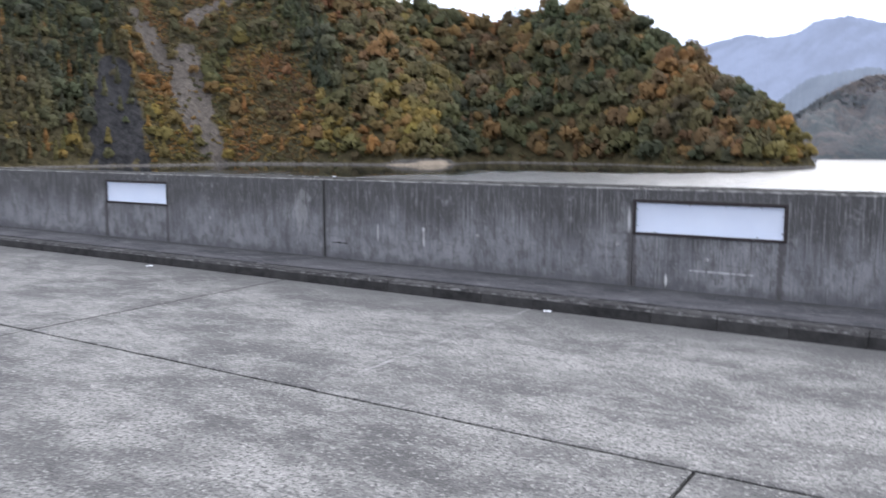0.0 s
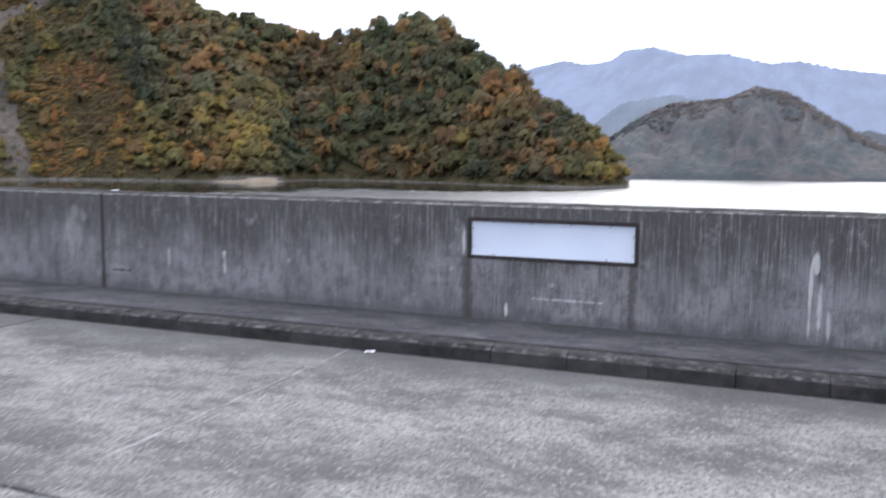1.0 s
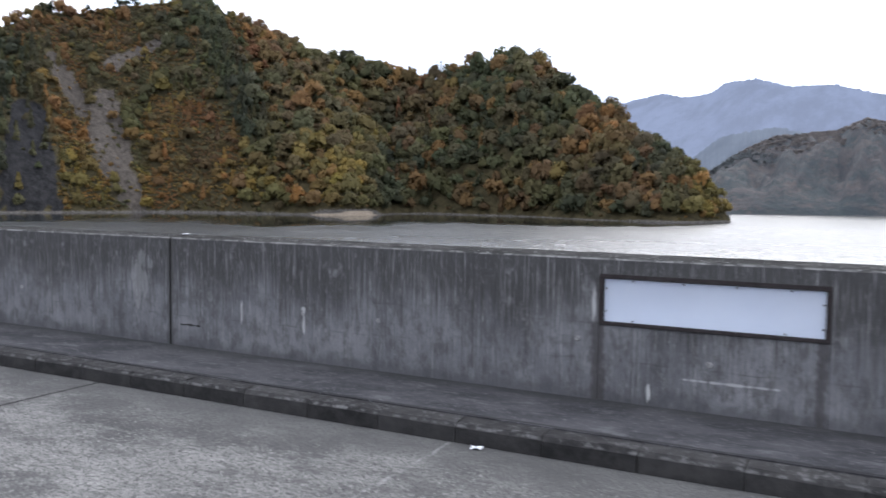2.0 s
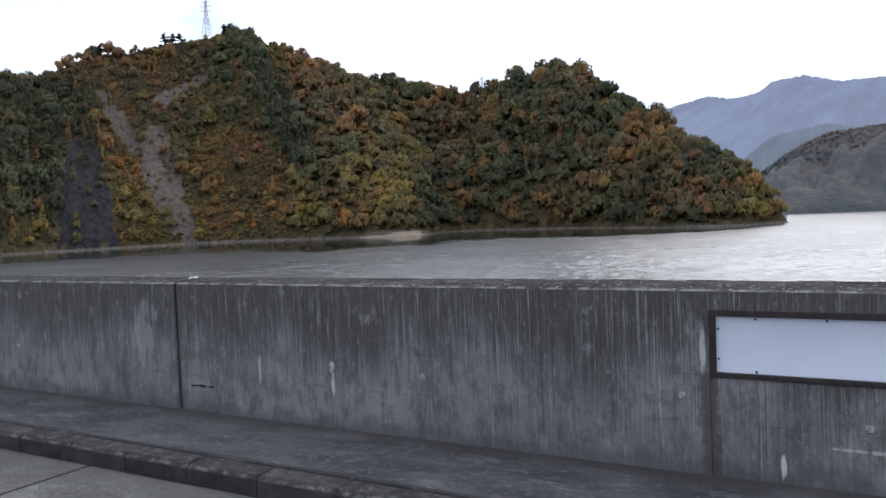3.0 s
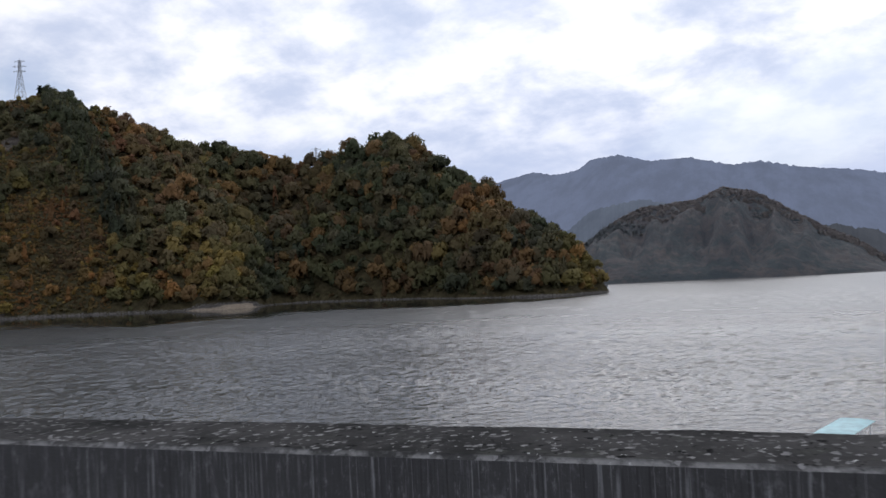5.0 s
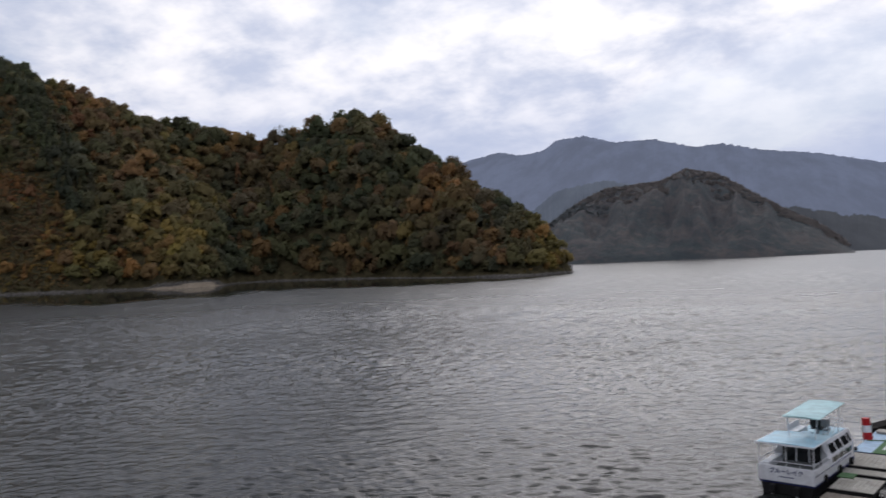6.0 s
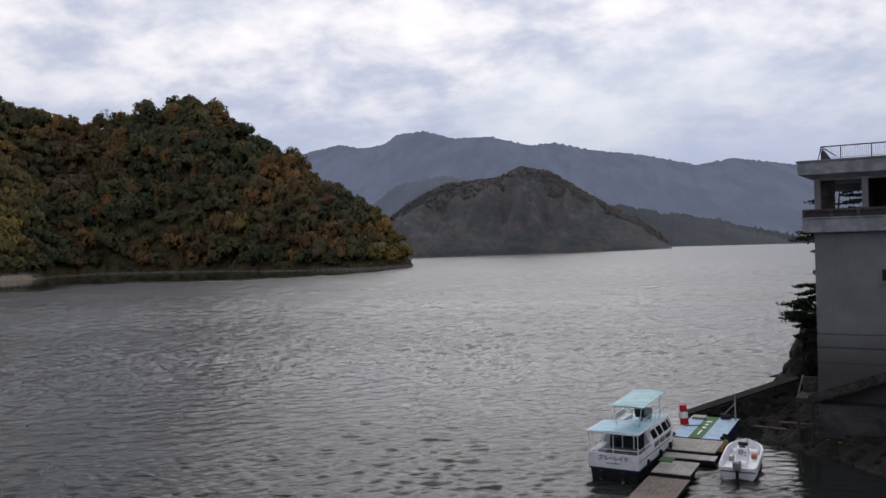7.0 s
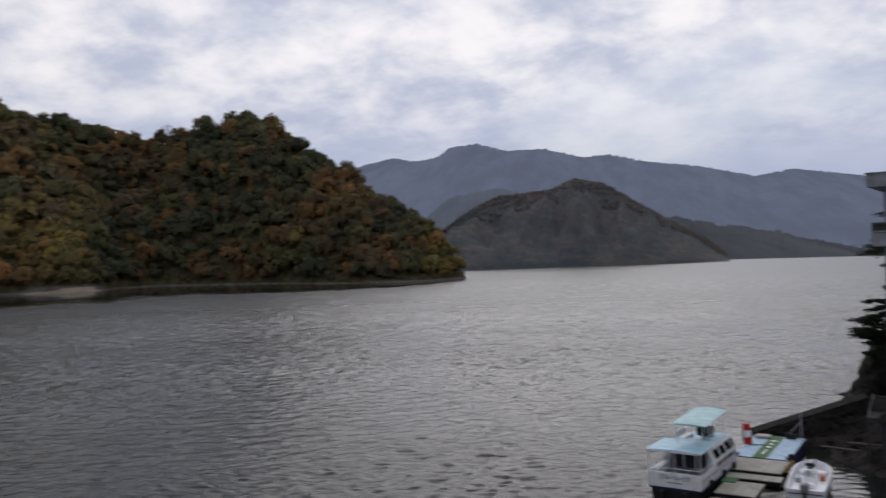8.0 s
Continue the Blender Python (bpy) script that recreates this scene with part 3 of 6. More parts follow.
def array_mesh(name, verts, faces, material, smooth=False, **attributes):
    """A mesh from numpy arrays of places and triangles or quads."""
    me = bpy.data.meshes.new(name)
    k = faces.shape[1]
    me.vertices.add(len(verts))
    me.vertices.foreach_set("co", np.asarray(verts, np.float32).ravel())
    me.loops.add(faces.size)
    me.loops.foreach_set("vertex_index", faces.astype(np.int32).ravel())
    me.polygons.add(len(faces))
    me.polygons.foreach_set("loop_start", np.arange(len(faces), dtype=np.int32) * k)
    me.polygons.foreach_set("use_smooth", np.full(len(faces), smooth))
    for key, values in attributes.items():
        if values.ndim == 2:
            layer = me.attributes.new(key, "FLOAT_COLOR", "POINT")
            layer.data.foreach_set("color", np.c_[values, np.ones(len(values))].astype(np.float32).ravel())
        else:
            layer = me.attributes.new(key, "FLOAT", "POINT")
            layer.data.foreach_set("value", values.astype(np.float32))
    me.update(calc_edges=True)
    me.validate()
    me.materials.append(material)
    return me


def grid_faces(rows, cols):
    i = np.arange(rows - 1)[:, None] * cols + np.arange(cols - 1)[None]
    i = i.ravel()
    return np.stack([i, i + 1, i + cols + 1, i + cols], 1)


def fractal(x, y, z=0.0, octaves=4):
    return noise.fractal(Vector((x, y, z)), 0.8, 2.1, octaves)


# ---- lake, dam and road ----
JOINT, X_END = 8.89, 8


def lake_sheet():
    """The whole lake as one sheet: wind waves in the nearer water, calm strips under the hillside."""
    rng = np.random.default_rng(12)
    bearings = np.radians(np.concatenate([np.arange(-120, -53, 2.0), np.arange(-53, 25, 0.168), np.arange(25, 121, 2.0)]))
    d, steps = 0.7, []
    while d < 4600:
        steps.append(d)
        d += 1.5 if d < 22 else 0.3 if d < 37 else min(max(0.09, d * d * 0.000052), 0.46) if d < 190 else 0.9 if d < 240 else 1.3 if d < 430 else 5.0 if d < 640 else d * 0.08
    far, turn = np.meshgrid(np.array(steps), bearings, indexing="ij")
    x, y = HUB[0] + far * np.sin(turn), HUB[1] + far * np.cos(turn)
    gust = sum(np.sin(x * k * math.cos(a) + y * k * math.sin(a) + p) for k, a, p in zip(rng.uniform(0.05, 0.35, 9), rng.uniform(0, 6.3, 9), rng.uniform(0, 6.3, 9))) / 3.0
    z = np.zeros_like(x)
    for n in range(60):
        small = n < 36
        length = 0.30 * (4.0 ** rng.random()) if small else 1.5 * (1.8 ** rng.random())
        heading = math.pi / 2 + 0.15 + rng.normal() * 0.48
        k = 2 * math.pi / length
        bend = 0.8 * np.sin(x * 0.23 / length ** 0.5 + n) + 0.6 * np.sin((x * 0.5 - y * 0.2) / length + 2.0 * n)
        wave = np.sin(k * (x * math.cos(heading) + y * math.sin(heading)) + bend + rng.uniform(0, 6.3))
        weight = (1 - smooth(far * far * 0.00024 / length, 0.6, 1.15)) * (1.0 if small else 0.35) / math.sqrt(18)
        z += WAVE_SLOPE * weight / k * (wave + 0.25 * (1 - 2 * np.abs(wave)))
    # short-crested wind chop far out, one crest to a few rows
    raw = rng.normal(size=x.shape)
    raw = sum(np.roll(raw, n, 1) for n in range(4))
    broad = sum(np.roll(raw, n, 0) for n in range(-1, 2))
    near = 1 - smooth(far, 80, 170)
    chop = (1.1 * raw / raw.std() * near + 1.2 * broad / broad.std() * (1 - near)) * np.gradient(np.array(steps))[:, None]
    z = z * (1 - smooth(far, 80, 140)) + FAR_SLOPE * (0.62 + 0.38 * smooth(far, 110, 220)) * chop * smooth(far, 34, 90) * (1 - 0.72 * smooth(far, 130, 240)) * (1 - smooth(far, 330, 425))
    z *= (0.96 + 0.12 * gust) * smooth(far, 10, 20)
    b = np.degrees(turn)
    reach = line(SHORE_AT, b) - far
    ragged = 16 * np.sin(x / 31 + 2 * np.sin(y / 23)) + 9 * np.sin(x / 9.0 + y / 17) + 6 * np.sin(x / 4.1 + y / 6)
    reach_out = np.interp(b, [-60, -47, -40, -35, -29, -22, -14, -9], [110, 140, 175, 125, 180, 130, 56, 25])
    lee = (1 - smooth(reach + 0.2 * reach_out / 40 * ragged, 0.72 * reach_out, reach_out)) * (b < -8.8) * (1 - smooth(-b, 65, 80))
    # sheltered water between the jetty and the bank
    shelter = smooth(x - 16.5 - 0.45 * np.maximum(0, 51 - y), -9.0, -3.0) * (1 - smooth(y, 54, 62)) * (x > 8)
    lee = np.maximum(lee, 0.85 * shelter)
    z *= 1 - lee
    me = array_mesh("water", np.stack([x, y, WATER_Z + z], -1).reshape(-1, 3), grid_faces(*x.shape), M_WATER, True, lee=lee.ravel())
    tagged(new("water", me), "rippled grey-green lake water reflecting a cloudy sky", "lake", kind="structure")


ROAD_X0, ROAD_X1 = -71.0, 71.0
dam = bmesh.new()
add_box(dam, ROAD_X0, ROAD_X1, -13.0, 0.40, -14.0, -0.25)
tagged(part("ground", dam, M_DAM), "concrete dam body under the road", "dam", kind="structure")

KERB_Y, KERB_IN, KERB_TOP, WALK_Z, TOP, THICK = -1.03, -0.86, 0.15, 0.165, 1.20, 0.40
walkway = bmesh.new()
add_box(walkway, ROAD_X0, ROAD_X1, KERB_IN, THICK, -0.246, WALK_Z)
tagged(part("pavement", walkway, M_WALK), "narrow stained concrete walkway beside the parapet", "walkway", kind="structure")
bed = boxed(ROAD_X0, ROAD_X1, -13.0, KERB_IN - 0.004, -0.246, 0.008)
road = tagged(part("road", bed, M_JOINT), "worn grey concrete road of jointed slabs", "road", kind="structure")
kerb = tagged(thing("kerb", "dark weathered concrete kerb of short blocks", "kerb", kind="structure"))


def parapet_segment(x0, x1, o0, o1, z0, z1):
    """A length of wall with a slot from its foot to z1, cast in again below the window."""
    bm = bmesh.new()
    xs, zs, c = (x0, o0, o1, x1), (WALK_Z - 0.05, z0, z1, TOP - 0.014), 0.014
    front = [[bm.verts.new((x, 0.0, z)) for x in xs] for z in zs]
    back = [[bm.verts.new((x, THICK, z)) for x in xs] for z in zs]
    for r in range(3):
        for k in range(3):
            if k == 1 and r < 2:
                continue
            bm.faces.new((front[r][k], front[r][k + 1], front[r + 1][k + 1], front[r + 1][k]))
            bm.faces.new((back[r][k + 1], back[r][k], back[r + 1][k], back[r + 1][k + 1]))
        for k in (0, 3):
            bm.faces.new((front[r][k], front[r + 1][k], back[r + 1][k], back[r][k]))
    for r in range(2):
        for k in (1, 2):
            bm.faces.new((front[r][k], front[r + 1][k], back[r + 1][k], back[r][k]))
    bm.faces.new((front[2][1], front[2][2], back[2][2], back[2][1]))
    bmesh.ops.recalc_face_normals(bm, faces=bm.faces)
    return bm


def coping(x0, x1):
    """The rough, slightly worn top of the wall."""
    bm = bmesh.new()
    n = int((x1 - x0) / 0.09)
    rows = []
    for i in range(n + 1):
        x = x0 + (x1 - x0) * i / n
        f = lambda k, a: a * fractal(x * 6, k * 3.7, 1.0, 3)
        rows.append([(x, 0.0, TOP - 0.014), (x, 0.016 + f(1, 0.006), TOP + f(2, 0.004)), (x, 0.13, TOP + 0.006 + f(3, 0.004)), (x, 0.26, TOP + 0.010 + f(4, 0.004)), (x, THICK - 0.015 + f(5, 0.006), TOP + 0.010 + f(6, 0.005)), (x, THICK, TOP - 0.014)])
    return add_loft(bm, rows, closed=False, caps=False)


wall = tagged(thing("wall_north", "weathered concrete parapet with dark vertical runs and white window panels", "parapet", kind="structure"))
for k in range(-X_END, X_END):
    a, b = k * JOINT + 0.013, (k + 1) * JOINT - 0.013
    o = k * JOINT + 4.27
    seg = part("wall_segment", parapet_segment(a, b, o - 0.035, o + 1.495, 0.715, 1.085), M_WALL, wall)
    part("coping", coping(a, b), M_COPING, seg, "rough grey coping with small stones")
    part("infill", boxed(o - 0.033, o + 1.493, 0.009, THICK - 0.01, WALK_Z - 0.05, 0.715), M_WALL, wall, "later concrete infill below the window")
    part("joint_strip", boxed(b - 0.002, b + 0.028, 0.014, THICK - 0.02, WALK_Z - 0.05, TOP - 0.02), M_JOINT, wall, "dark joint filler")


def window_panel(x0):
    """A white sheet screwed into a rusty frame in the wall's slot."""
    w = thing("window_panel", "white plastic sheet in a rusty dark metal frame set in the parapet", "window panel", pose(x0, 0, 0), "parapet windows")
    z0, z1, wide = 0.741, 1.051, 1.46
    for name, box in (("frame_rail", (-0.033, wide + 0.033, -0.004, 0.05, z1, z1 + 0.033)), ("frame_rail", (-0.033, wide + 0.033, -0.006, 0.05, z0 - 0.026, z0)), ("frame_stile", (-0.033, 0.0, -0.005, 0.05, z0, z1)), ("frame_stile", (wide, wide + 0.033, -0.005, 0.05, z0, z1))):
        part(name, boxed(*box, 0.003), M_FRAME, w)
    part("sheet", boxed(0.001, wide - 0.001, 0.018, 0.024, z0 + 0.001, z1 - 0.001), M_PANEL, w, "white translucent sheet")
    for x, z in [(0.21, z1 - 0.012), (0.56, z1 - 0.012), (0.91, z1 - 0.012), (1.25, z1 - 0.012), (0.21, z0 + 0.012), (1.22, z0 + 0.012), (0.014, z1 - 0.07), (0.014, z0 + 0.075), (wide - 0.014, z1 - 0.09), (wide - 0.014, z0 + 0.06)]:
        part("screw", bar((x, 0.008, z), (x, 0.015, z), 0.0065, 8), M_SCREW, w)
    return w


panel = window_panel(4.27)
for k in range(-X_END, X_END):
    if k:
        copy_thing(panel, pose(4.27 + k * JOINT, 0, 0))

for x, z in ((1.585, 0.582), (2.356, 0.587), (4.08, 0.60), (5.02, 0.50), (-2.2, 0.58), (7.9, 0.58)):
    bm = bmesh.new()
    bmesh.ops.create_cone(bm, cap_ends=True, segments=12, radius1=0.022, radius2=0.016, depth=0.008, matrix=Matrix.Translation((x, -0.003, z)) @ Matrix.Rotation(radians(90), 4, "X"))
    part("tie_plug", bm, M_PLUG, wall)
gouge = bmesh.new()
for k in range(5):
    x = 0.13 + 0.05 * k
    add_box(gouge, x, x + 0.055, -0.003, 0.01, 0.362 + 0.006 * (k % 2), 0.374 + 0.004 * (k % 3), 0.002)
part("crack", gouge, M_JOINT, wall, "short dark crack")

# wall on the other side of the road, behind the walk
back_wall = boxed(ROAD_X0, ROAD_X1, -13.0, -12.7, -0.02, 1.2, 0.01)
tagged(part("wall_south", back_wall, M_WALL), "weathered concrete parapet on the other side", "parapet", kind="structure")

# ---- hills ----
HUB = (3.6, -0.5, 1.7)
# bearing from the dam, height of the skyline in degrees, distance of the ridge and of the shore
SKYLINE = [(-110, 7.0), (-75, 8.5), (-62, 9.0), (-57, 9.7), (-54.5, 10.9), (-53, 11.3), (-51.4, 11.4), (-49.2, 12.0), (-46.4, 12.4), (-45.1, 12.9), (-43.5, 12.3), (-41.6, 11.7), (-39.6, 10.7), (-37.5, 9.45), (-35, 9.4), (-32.4, 8.9), (-29.6, 8.1), (-27, 8.75), (-24.7, 9.2), (-23.3, 9.75), (-21.9, 9.6), (-20.8, 9.0), (-19.7, 8.1), (-17.4, 6.35), (-16.3, 5.95), (-14.8, 4.65), (-13.4, 3.5), (-11.5, 2.35), (-10.4, 1.2), (-9.4, 0.0), (-8.9, -1.0), (-8.5, -1.60), (-8.3, -1.78)]
RIDGE_AT = [(-110, 520), (-62, 570), (-50, 650), (-45, 665), (-40, 650), (-35, 640), (-30, 630), (-25, 600), (-22, 580), (-18, 535), (-14, 480), (-10.4, 436), (-8.9, 424)]
SHORE_AT = [(-110, 300), (-75, 400), (-61, 450), (-52, 465), (-48, 478), (-45, 474), (-40, 453), (-37, 440), (-34.5, 428), (-32.4, 450), (-31.4, 476), (-29, 492), (-26.5, 476), (-21, 448), (-18.8, 420), (-13.5, 392), (-11, 398), (-9.2, 417), (-8.9, 420)]


def line(table, b):
    return np.interp(b, [row[0] for row in table], [row[1] for row in table])


def smooth(x, a, b):
    t = np.clip((x - a) / (b - a), 0, 1)
    return t * t * (3 - 2 * t)


def hill_height(b, v):
    """Ground level of the near hills at a bearing and a share v of the way from shore to ridge, with the distance."""
    rs, rr = line(SHORE_AT, b), line(RIDGE_AT, b)
    d = rs + (rr - rs) * v
    trees = 6.0 * smooth(-b, 9.0, 16.0) + 1.0
    top = HUB[2] + rr * math.tan(radians(line(SKYLINE, b))) - trees
    rise = max(v, 0.0) ** 0.88 if v <= 1 else 1.0 - 0.55 * (v - 1)
    z = WATER_Z + (top - WATER_Z) * rise
    x, y = d * math.sin(radians(b)), d * math.cos(radians(b))
    swell = math.sin(math.pi * min(max(v, 0), 1)) * smooth(-b, 9.5, 20)
    z += swell * (11 * fractal(x / 70, y / 70, 0.0, 3) + 7 * fractal(b * 0.33, v * 0.8, 4.0, 3))
    # the gully between the two hills and the gully left of the spur
    for b0, lean, wide, deep in ((-31.2, -3.0, 1.3, 15), (-47.6, -1.0, 1.6, 8), (-52.0, 0.0, 1.0, 9)):
        z -= swell * deep * math.exp(-(((b - b0 - lean * v) / wide) ** 2))
    for b0, lean, wide, high in ((-40.3, -4.2, 1.5, 9), (-36.0, -2.0, 2.0, 8), (-24.0, 0.5, 2.2, 6)):
        z += swell * high * math.exp(-(((b - b0 - lean * v) / wide) ** 2))
    if v < 0:
        z = WATER_Z + 20 * v * 6
    return x + HUB[0], y + HUB[1], z, d


def bareness(b, el):
    """1 on the landslip scars of the near hill."""
    near = 9.0
    for (b0, e0), (b1, e1), w0, w1 in (((-50.3, 5.2), (-49.6, 1.6), 1.1, 1.1), ((-49.6, 1.6), (-48.1, -1.5), 1.05, 0.5), ((-53.3, 8.1), (-51.4, 5.0), 0.35, 0.6), ((-46.8, 9.4), (-49.7, 7.9), 0.34, 0.42), ((-52.9, 7.7), (-52.3, 6.5), 0.5, 0.42)):
        t = min(max(((b - b0) * (b1 - b0) + (el - e0) * (e1 - e0)) / ((b1 - b0) ** 2 + (e1 - e0) ** 2), 0), 1)
        gap = math.hypot(b - b0 - t * (b1 - b0), el - e0 - t * (e1 - e0)) / (w0 + (w1 - w0) * t)
        near = min(near, gap + 0.55 * fractal(b * 2.2, el * 1.1, 2.0, 4))
    return float(1 - smooth(near, 0.75, 1.15))


def darkness(b, el):
    """1 on the dark rock face above the shore, where shade is painted in as well."""
    u, v = (b + 54.6) / (1.9 - 0.16 * max(el, 0)), (el - 1.9) / 3.7
    return float(1 - smooth(max(abs(u), abs(v)) + 0.3 * fractal(b * 1.5, el * 0.8, 6.0, 4), 0.75, 1.1))


def build_hill():
    bs, vs = np.concatenate([np.arange(-110, -10.0, 0.3), np.arange(-10.0, -8.25, 0.1)]), np.concatenate([[-0.10, -0.03, 0.0, 0.012], np.linspace(0.03, 1.0, 44), np.linspace(1.06, 2.0, 8)])
    places, bare, shore, face = [], [], [], []
    for b in bs:
        for v in vs:
            x, y, z, d = hill_height(b, v)
            el = math.degrees(math.atan2(z - HUB[2], d))
            level = z - WATER_Z
            beach = smooth(b, -38.0, -36.5) * (1 - smooth(b, -33.4, -31.4))
            places.append((x, y, z))
            bare.append(bareness(b, el))
            face.append(darkness(b, el))
            shore.append((0.7 + 0.3 * beach) * (1 - smooth(level, 0.7 + 1.3 * beach, 1.3 + 1.9 * beach)))
    me = array_mesh("hill", np.array(places), grid_faces(len(bs), len(vs)), M_SLOPE, True, bare=np.array(bare), shore=np.array(shore), face=np.array(face))
    tagged(new("hill", me), "steep autumn hillside with grey landslip scars above the lake", "hill", kind="structure")


build_hill()
WAVE_SLOPE, FAR_SLOPE = 0.235, 0.20
lake_sheet()

# ---- woods ----
OLIVE, DARK, YELLOW, ORANGE, RUSSET, BROWN, MOSS = (0.120, 0.106, 0.038), (0.048, 0.054, 0.034), (0.245, 0.172, 0.032), (0.268, 0.130, 0.032), (0.185, 0.086, 0.034), (0.128, 0.092, 0.046), (0.080, 0.088, 0.042)


def crown(rng, lumps, clumps, size, flat=1.0, cone=False):
    """A unit crown of lumps, each a shell of small leaf clumps: places of triangles, a shade and a rounded normal for each corner."""
    tris, tone, face = [], [], []
    for n in range(lumps):
        if cone:
            h = rng.uniform(0.05, 1.0)
            r = (1 - h) * 0.42 + 0.05
            a = rng.uniform(0, 2 * np.pi)
            c = np.array([r * 0.6 * np.cos(a), r * 0.6 * np.sin(a), h * 1.5 - 0.6])
            rad = np.array([r * 0.8, r * 0.8, 0.16])
        else:
            a, u = rng.uniform(0, 2 * np.pi), rng.uniform(-0.35, 1.0)
            k = math.sqrt(max(1 - u * u, 0)) * rng.uniform(0.40, 0.66)
            c = np.array([k * np.cos(a), k * np.sin(a), u * 0.55 * flat])
            rad = np.full(3, rng.uniform(0.26, 0.46)) * (1, 1, 0.85)
        way = rng.normal(size=(clumps, 3))
        way /= np.linalg.norm(way, axis=1)[:, None]
        inner = (np.arange(clumps) % 4 == 0)[:, None]
        mid = c + way * rad * np.where(inner, 0.66, rng.uniform(0.85, 1.06, (clumps, 1)))
        s1 = np.cross(way, rng.normal(size=(clumps, 3)))
        s1 /= np.linalg.norm(s1, axis=1)[:, None] + 1e-9
        s2 = np.cross(way, s1) + 0.35 * rng.normal(size=(clumps, 3))
        s = size * np.where(inner, 1.8, rng.uniform(0.6, 1.3, (clumps, 1)))
        tri = np.stack([mid + s1 * s, mid - 0.5 * s1 * s + 0.9 * s2 * s, mid - 0.5 * s1 * s - 0.9 * s2 * s], 1)
        up = np.cross(tri[:, 1] - tri[:, 0], tri[:, 2] - tri[:, 0])
        back = (up * way).sum(1) < 0
        tri[back] = tri[back][:, ::-1]
        whole = mid + np.array([0, 0, 0.25])
        soft = 0.34 * way + 0.85 * whole / np.linalg.norm(whole, axis=1)[:, None] + 0.16 * rng.normal(size=(clumps, 3))
        soft /= np.linalg.norm(soft, axis=1)[:, None]
        tris.append(tri)
        face.append(np.repeat(soft, 3, 0))
        tone.append(np.repeat(rng.uniform(0.91, 1.09, clumps), 3) * rng.uniform(0.92, 1.08))
    return np.concatenate(tris).reshape(-1, 3), np.concatenate(tone), np.concatenate(face)


def forest(name, label, rows, kinds, lean=0.55):
    """Many trees in one mesh. rows: kind, place, radius, height stretch, turn, colour."""
    places, tints, faces = [], [], []
    for kind, p, r, tall, turn, colour in rows:
        verts, tone, face = kinds[kind]
        c, s = math.cos(turn), math.sin(turn)
        turned = np.array([[c, -s, 0], [s, c, 0], [0, 0, 1]])
        places.append(verts @ (turned * np.array([[1], [1], [tall]])).T * r + p)
        away = np.array([p[0] - HUB[0], p[1] - HUB[1], 0.0])
        leaning = face @ turned.T + lean * (np.array([0, 0, 0.8]) - 0.6 * away / np.linalg.norm(away))
        faces.append(leaning / np.linalg.norm(leaning, axis=1)[:, None])
        tints.append(tone[:, None] * np.array(colour))
    v, t = np.concatenate(places), np.concatenate(tints)
    me = array_mesh(name, v, np.arange(len(v)).reshape(-1, 3), M_LEAF, True, leaf_tint=t)
    me.normals_split_custom_set_from_vertices(np.concatenate(faces).astype(np.float32))
    return tagged(new(name, me), label, "woods", kind="stuff")


def pick(rng, *choices):
    names, odds = zip(*choices)
    odds = np.array(odds, float)
    return names[rng.choice(len(names), p=odds / odds.sum())]


# bearing, height in degrees, spread of each, and the leaf colour that rules there
ZONES = [(-52.6, 5.2, 1.2, 1.6, ORANGE), (-51.8, 0.6, 1.1, 1.4, YELLOW), (-49.0, 7.0, 1.6, 1.0, BROWN), (-50.5, 10.0, 3.0, 1.6, BROWN), (-47.4, 5.6, 1.1, 1.2, OLIVE), (-46.2, 2.0, 0.8, 2.2, ORANGE), (-47.8, 0.0, 0.7, 0.8, YELLOW), (-44.2, 3.4, 0.7, 2.0, RUSSET), (-43.2, 0.6, 0.9, 1.2, ORANGE), (-44.0, 9.0, 1.2, 1.8, MOSS), (-41.8, 5.5, 0.8, 2.4, DARK), (-40.5, 9.3, 1.2, 1.0, RUSSET), (-38.5, 6.4, 1.6, 1.4, BROWN), (-40.4, 0.8, 1.0, 1.2, YELLOW), (-38.4, 2.6, 1.3, 1.6, OLIVE), (-36.0, 4.0, 1.5, 1.6, BROWN), (-35.2, 1.0, 1.5, 1.3, YELLOW), (-33.5, 2.6, 0.8, 1.2, YELLOW), (-36.8, -0.4, 1.3, 0.7, ORANGE), (-31.4, 2.0, 1.0, 3.0, DARK), (-33.5, 6.8, 2.2, 1.2, OLIVE), (-29.8, 5.4, 1.6, 1.4, RUSSET), (-27.6, 3.2, 1.6, 1.8, MOSS), (-26.5, 0.2, 2.0, 1.2, MOSS), (-24.6, 6.8, 1.8, 2.0, MOSS), (-21.4, 7.6, 1.0, 1.5, BROWN), (-22.6, 1.6, 1.3, 0.8, OLIVE), (-20.2, 2.4, 1.4, 1.2, BROWN), (-19.4, 5.2, 1.5, 1.4, MOSS), (-17.0, 3.2, 1.5, 1.2, ORANGE), (-17.0, 0.6, 1.6, 1.2, BROWN), (-14.2, 2.0, 1.2, 1.0, DARK), (-13.0, 0.2, 1.2, 0.9, BROWN), (-10.8, -0.2, 0.8, 0.8, YELLOW), (-57.0, 5.0, 2.0, 4.0, DARK), (-57.5, -0.2, 1.2, 0.9, YELLOW), (-61, 2.0, 2.5, 2.5, BROWN)]


def zone_colour(b, el):
    total, mixed = 0.05, 0.05 * np.array(MOSS)
    for b0, e0, sb, se, colour in ZONES:
        w = math.exp(-(((b - b0) / sb) ** 2) - ((el - e0) / se) ** 2)
        total, mixed = total + w, mixed + w * np.array(colour)
    return mixed / total


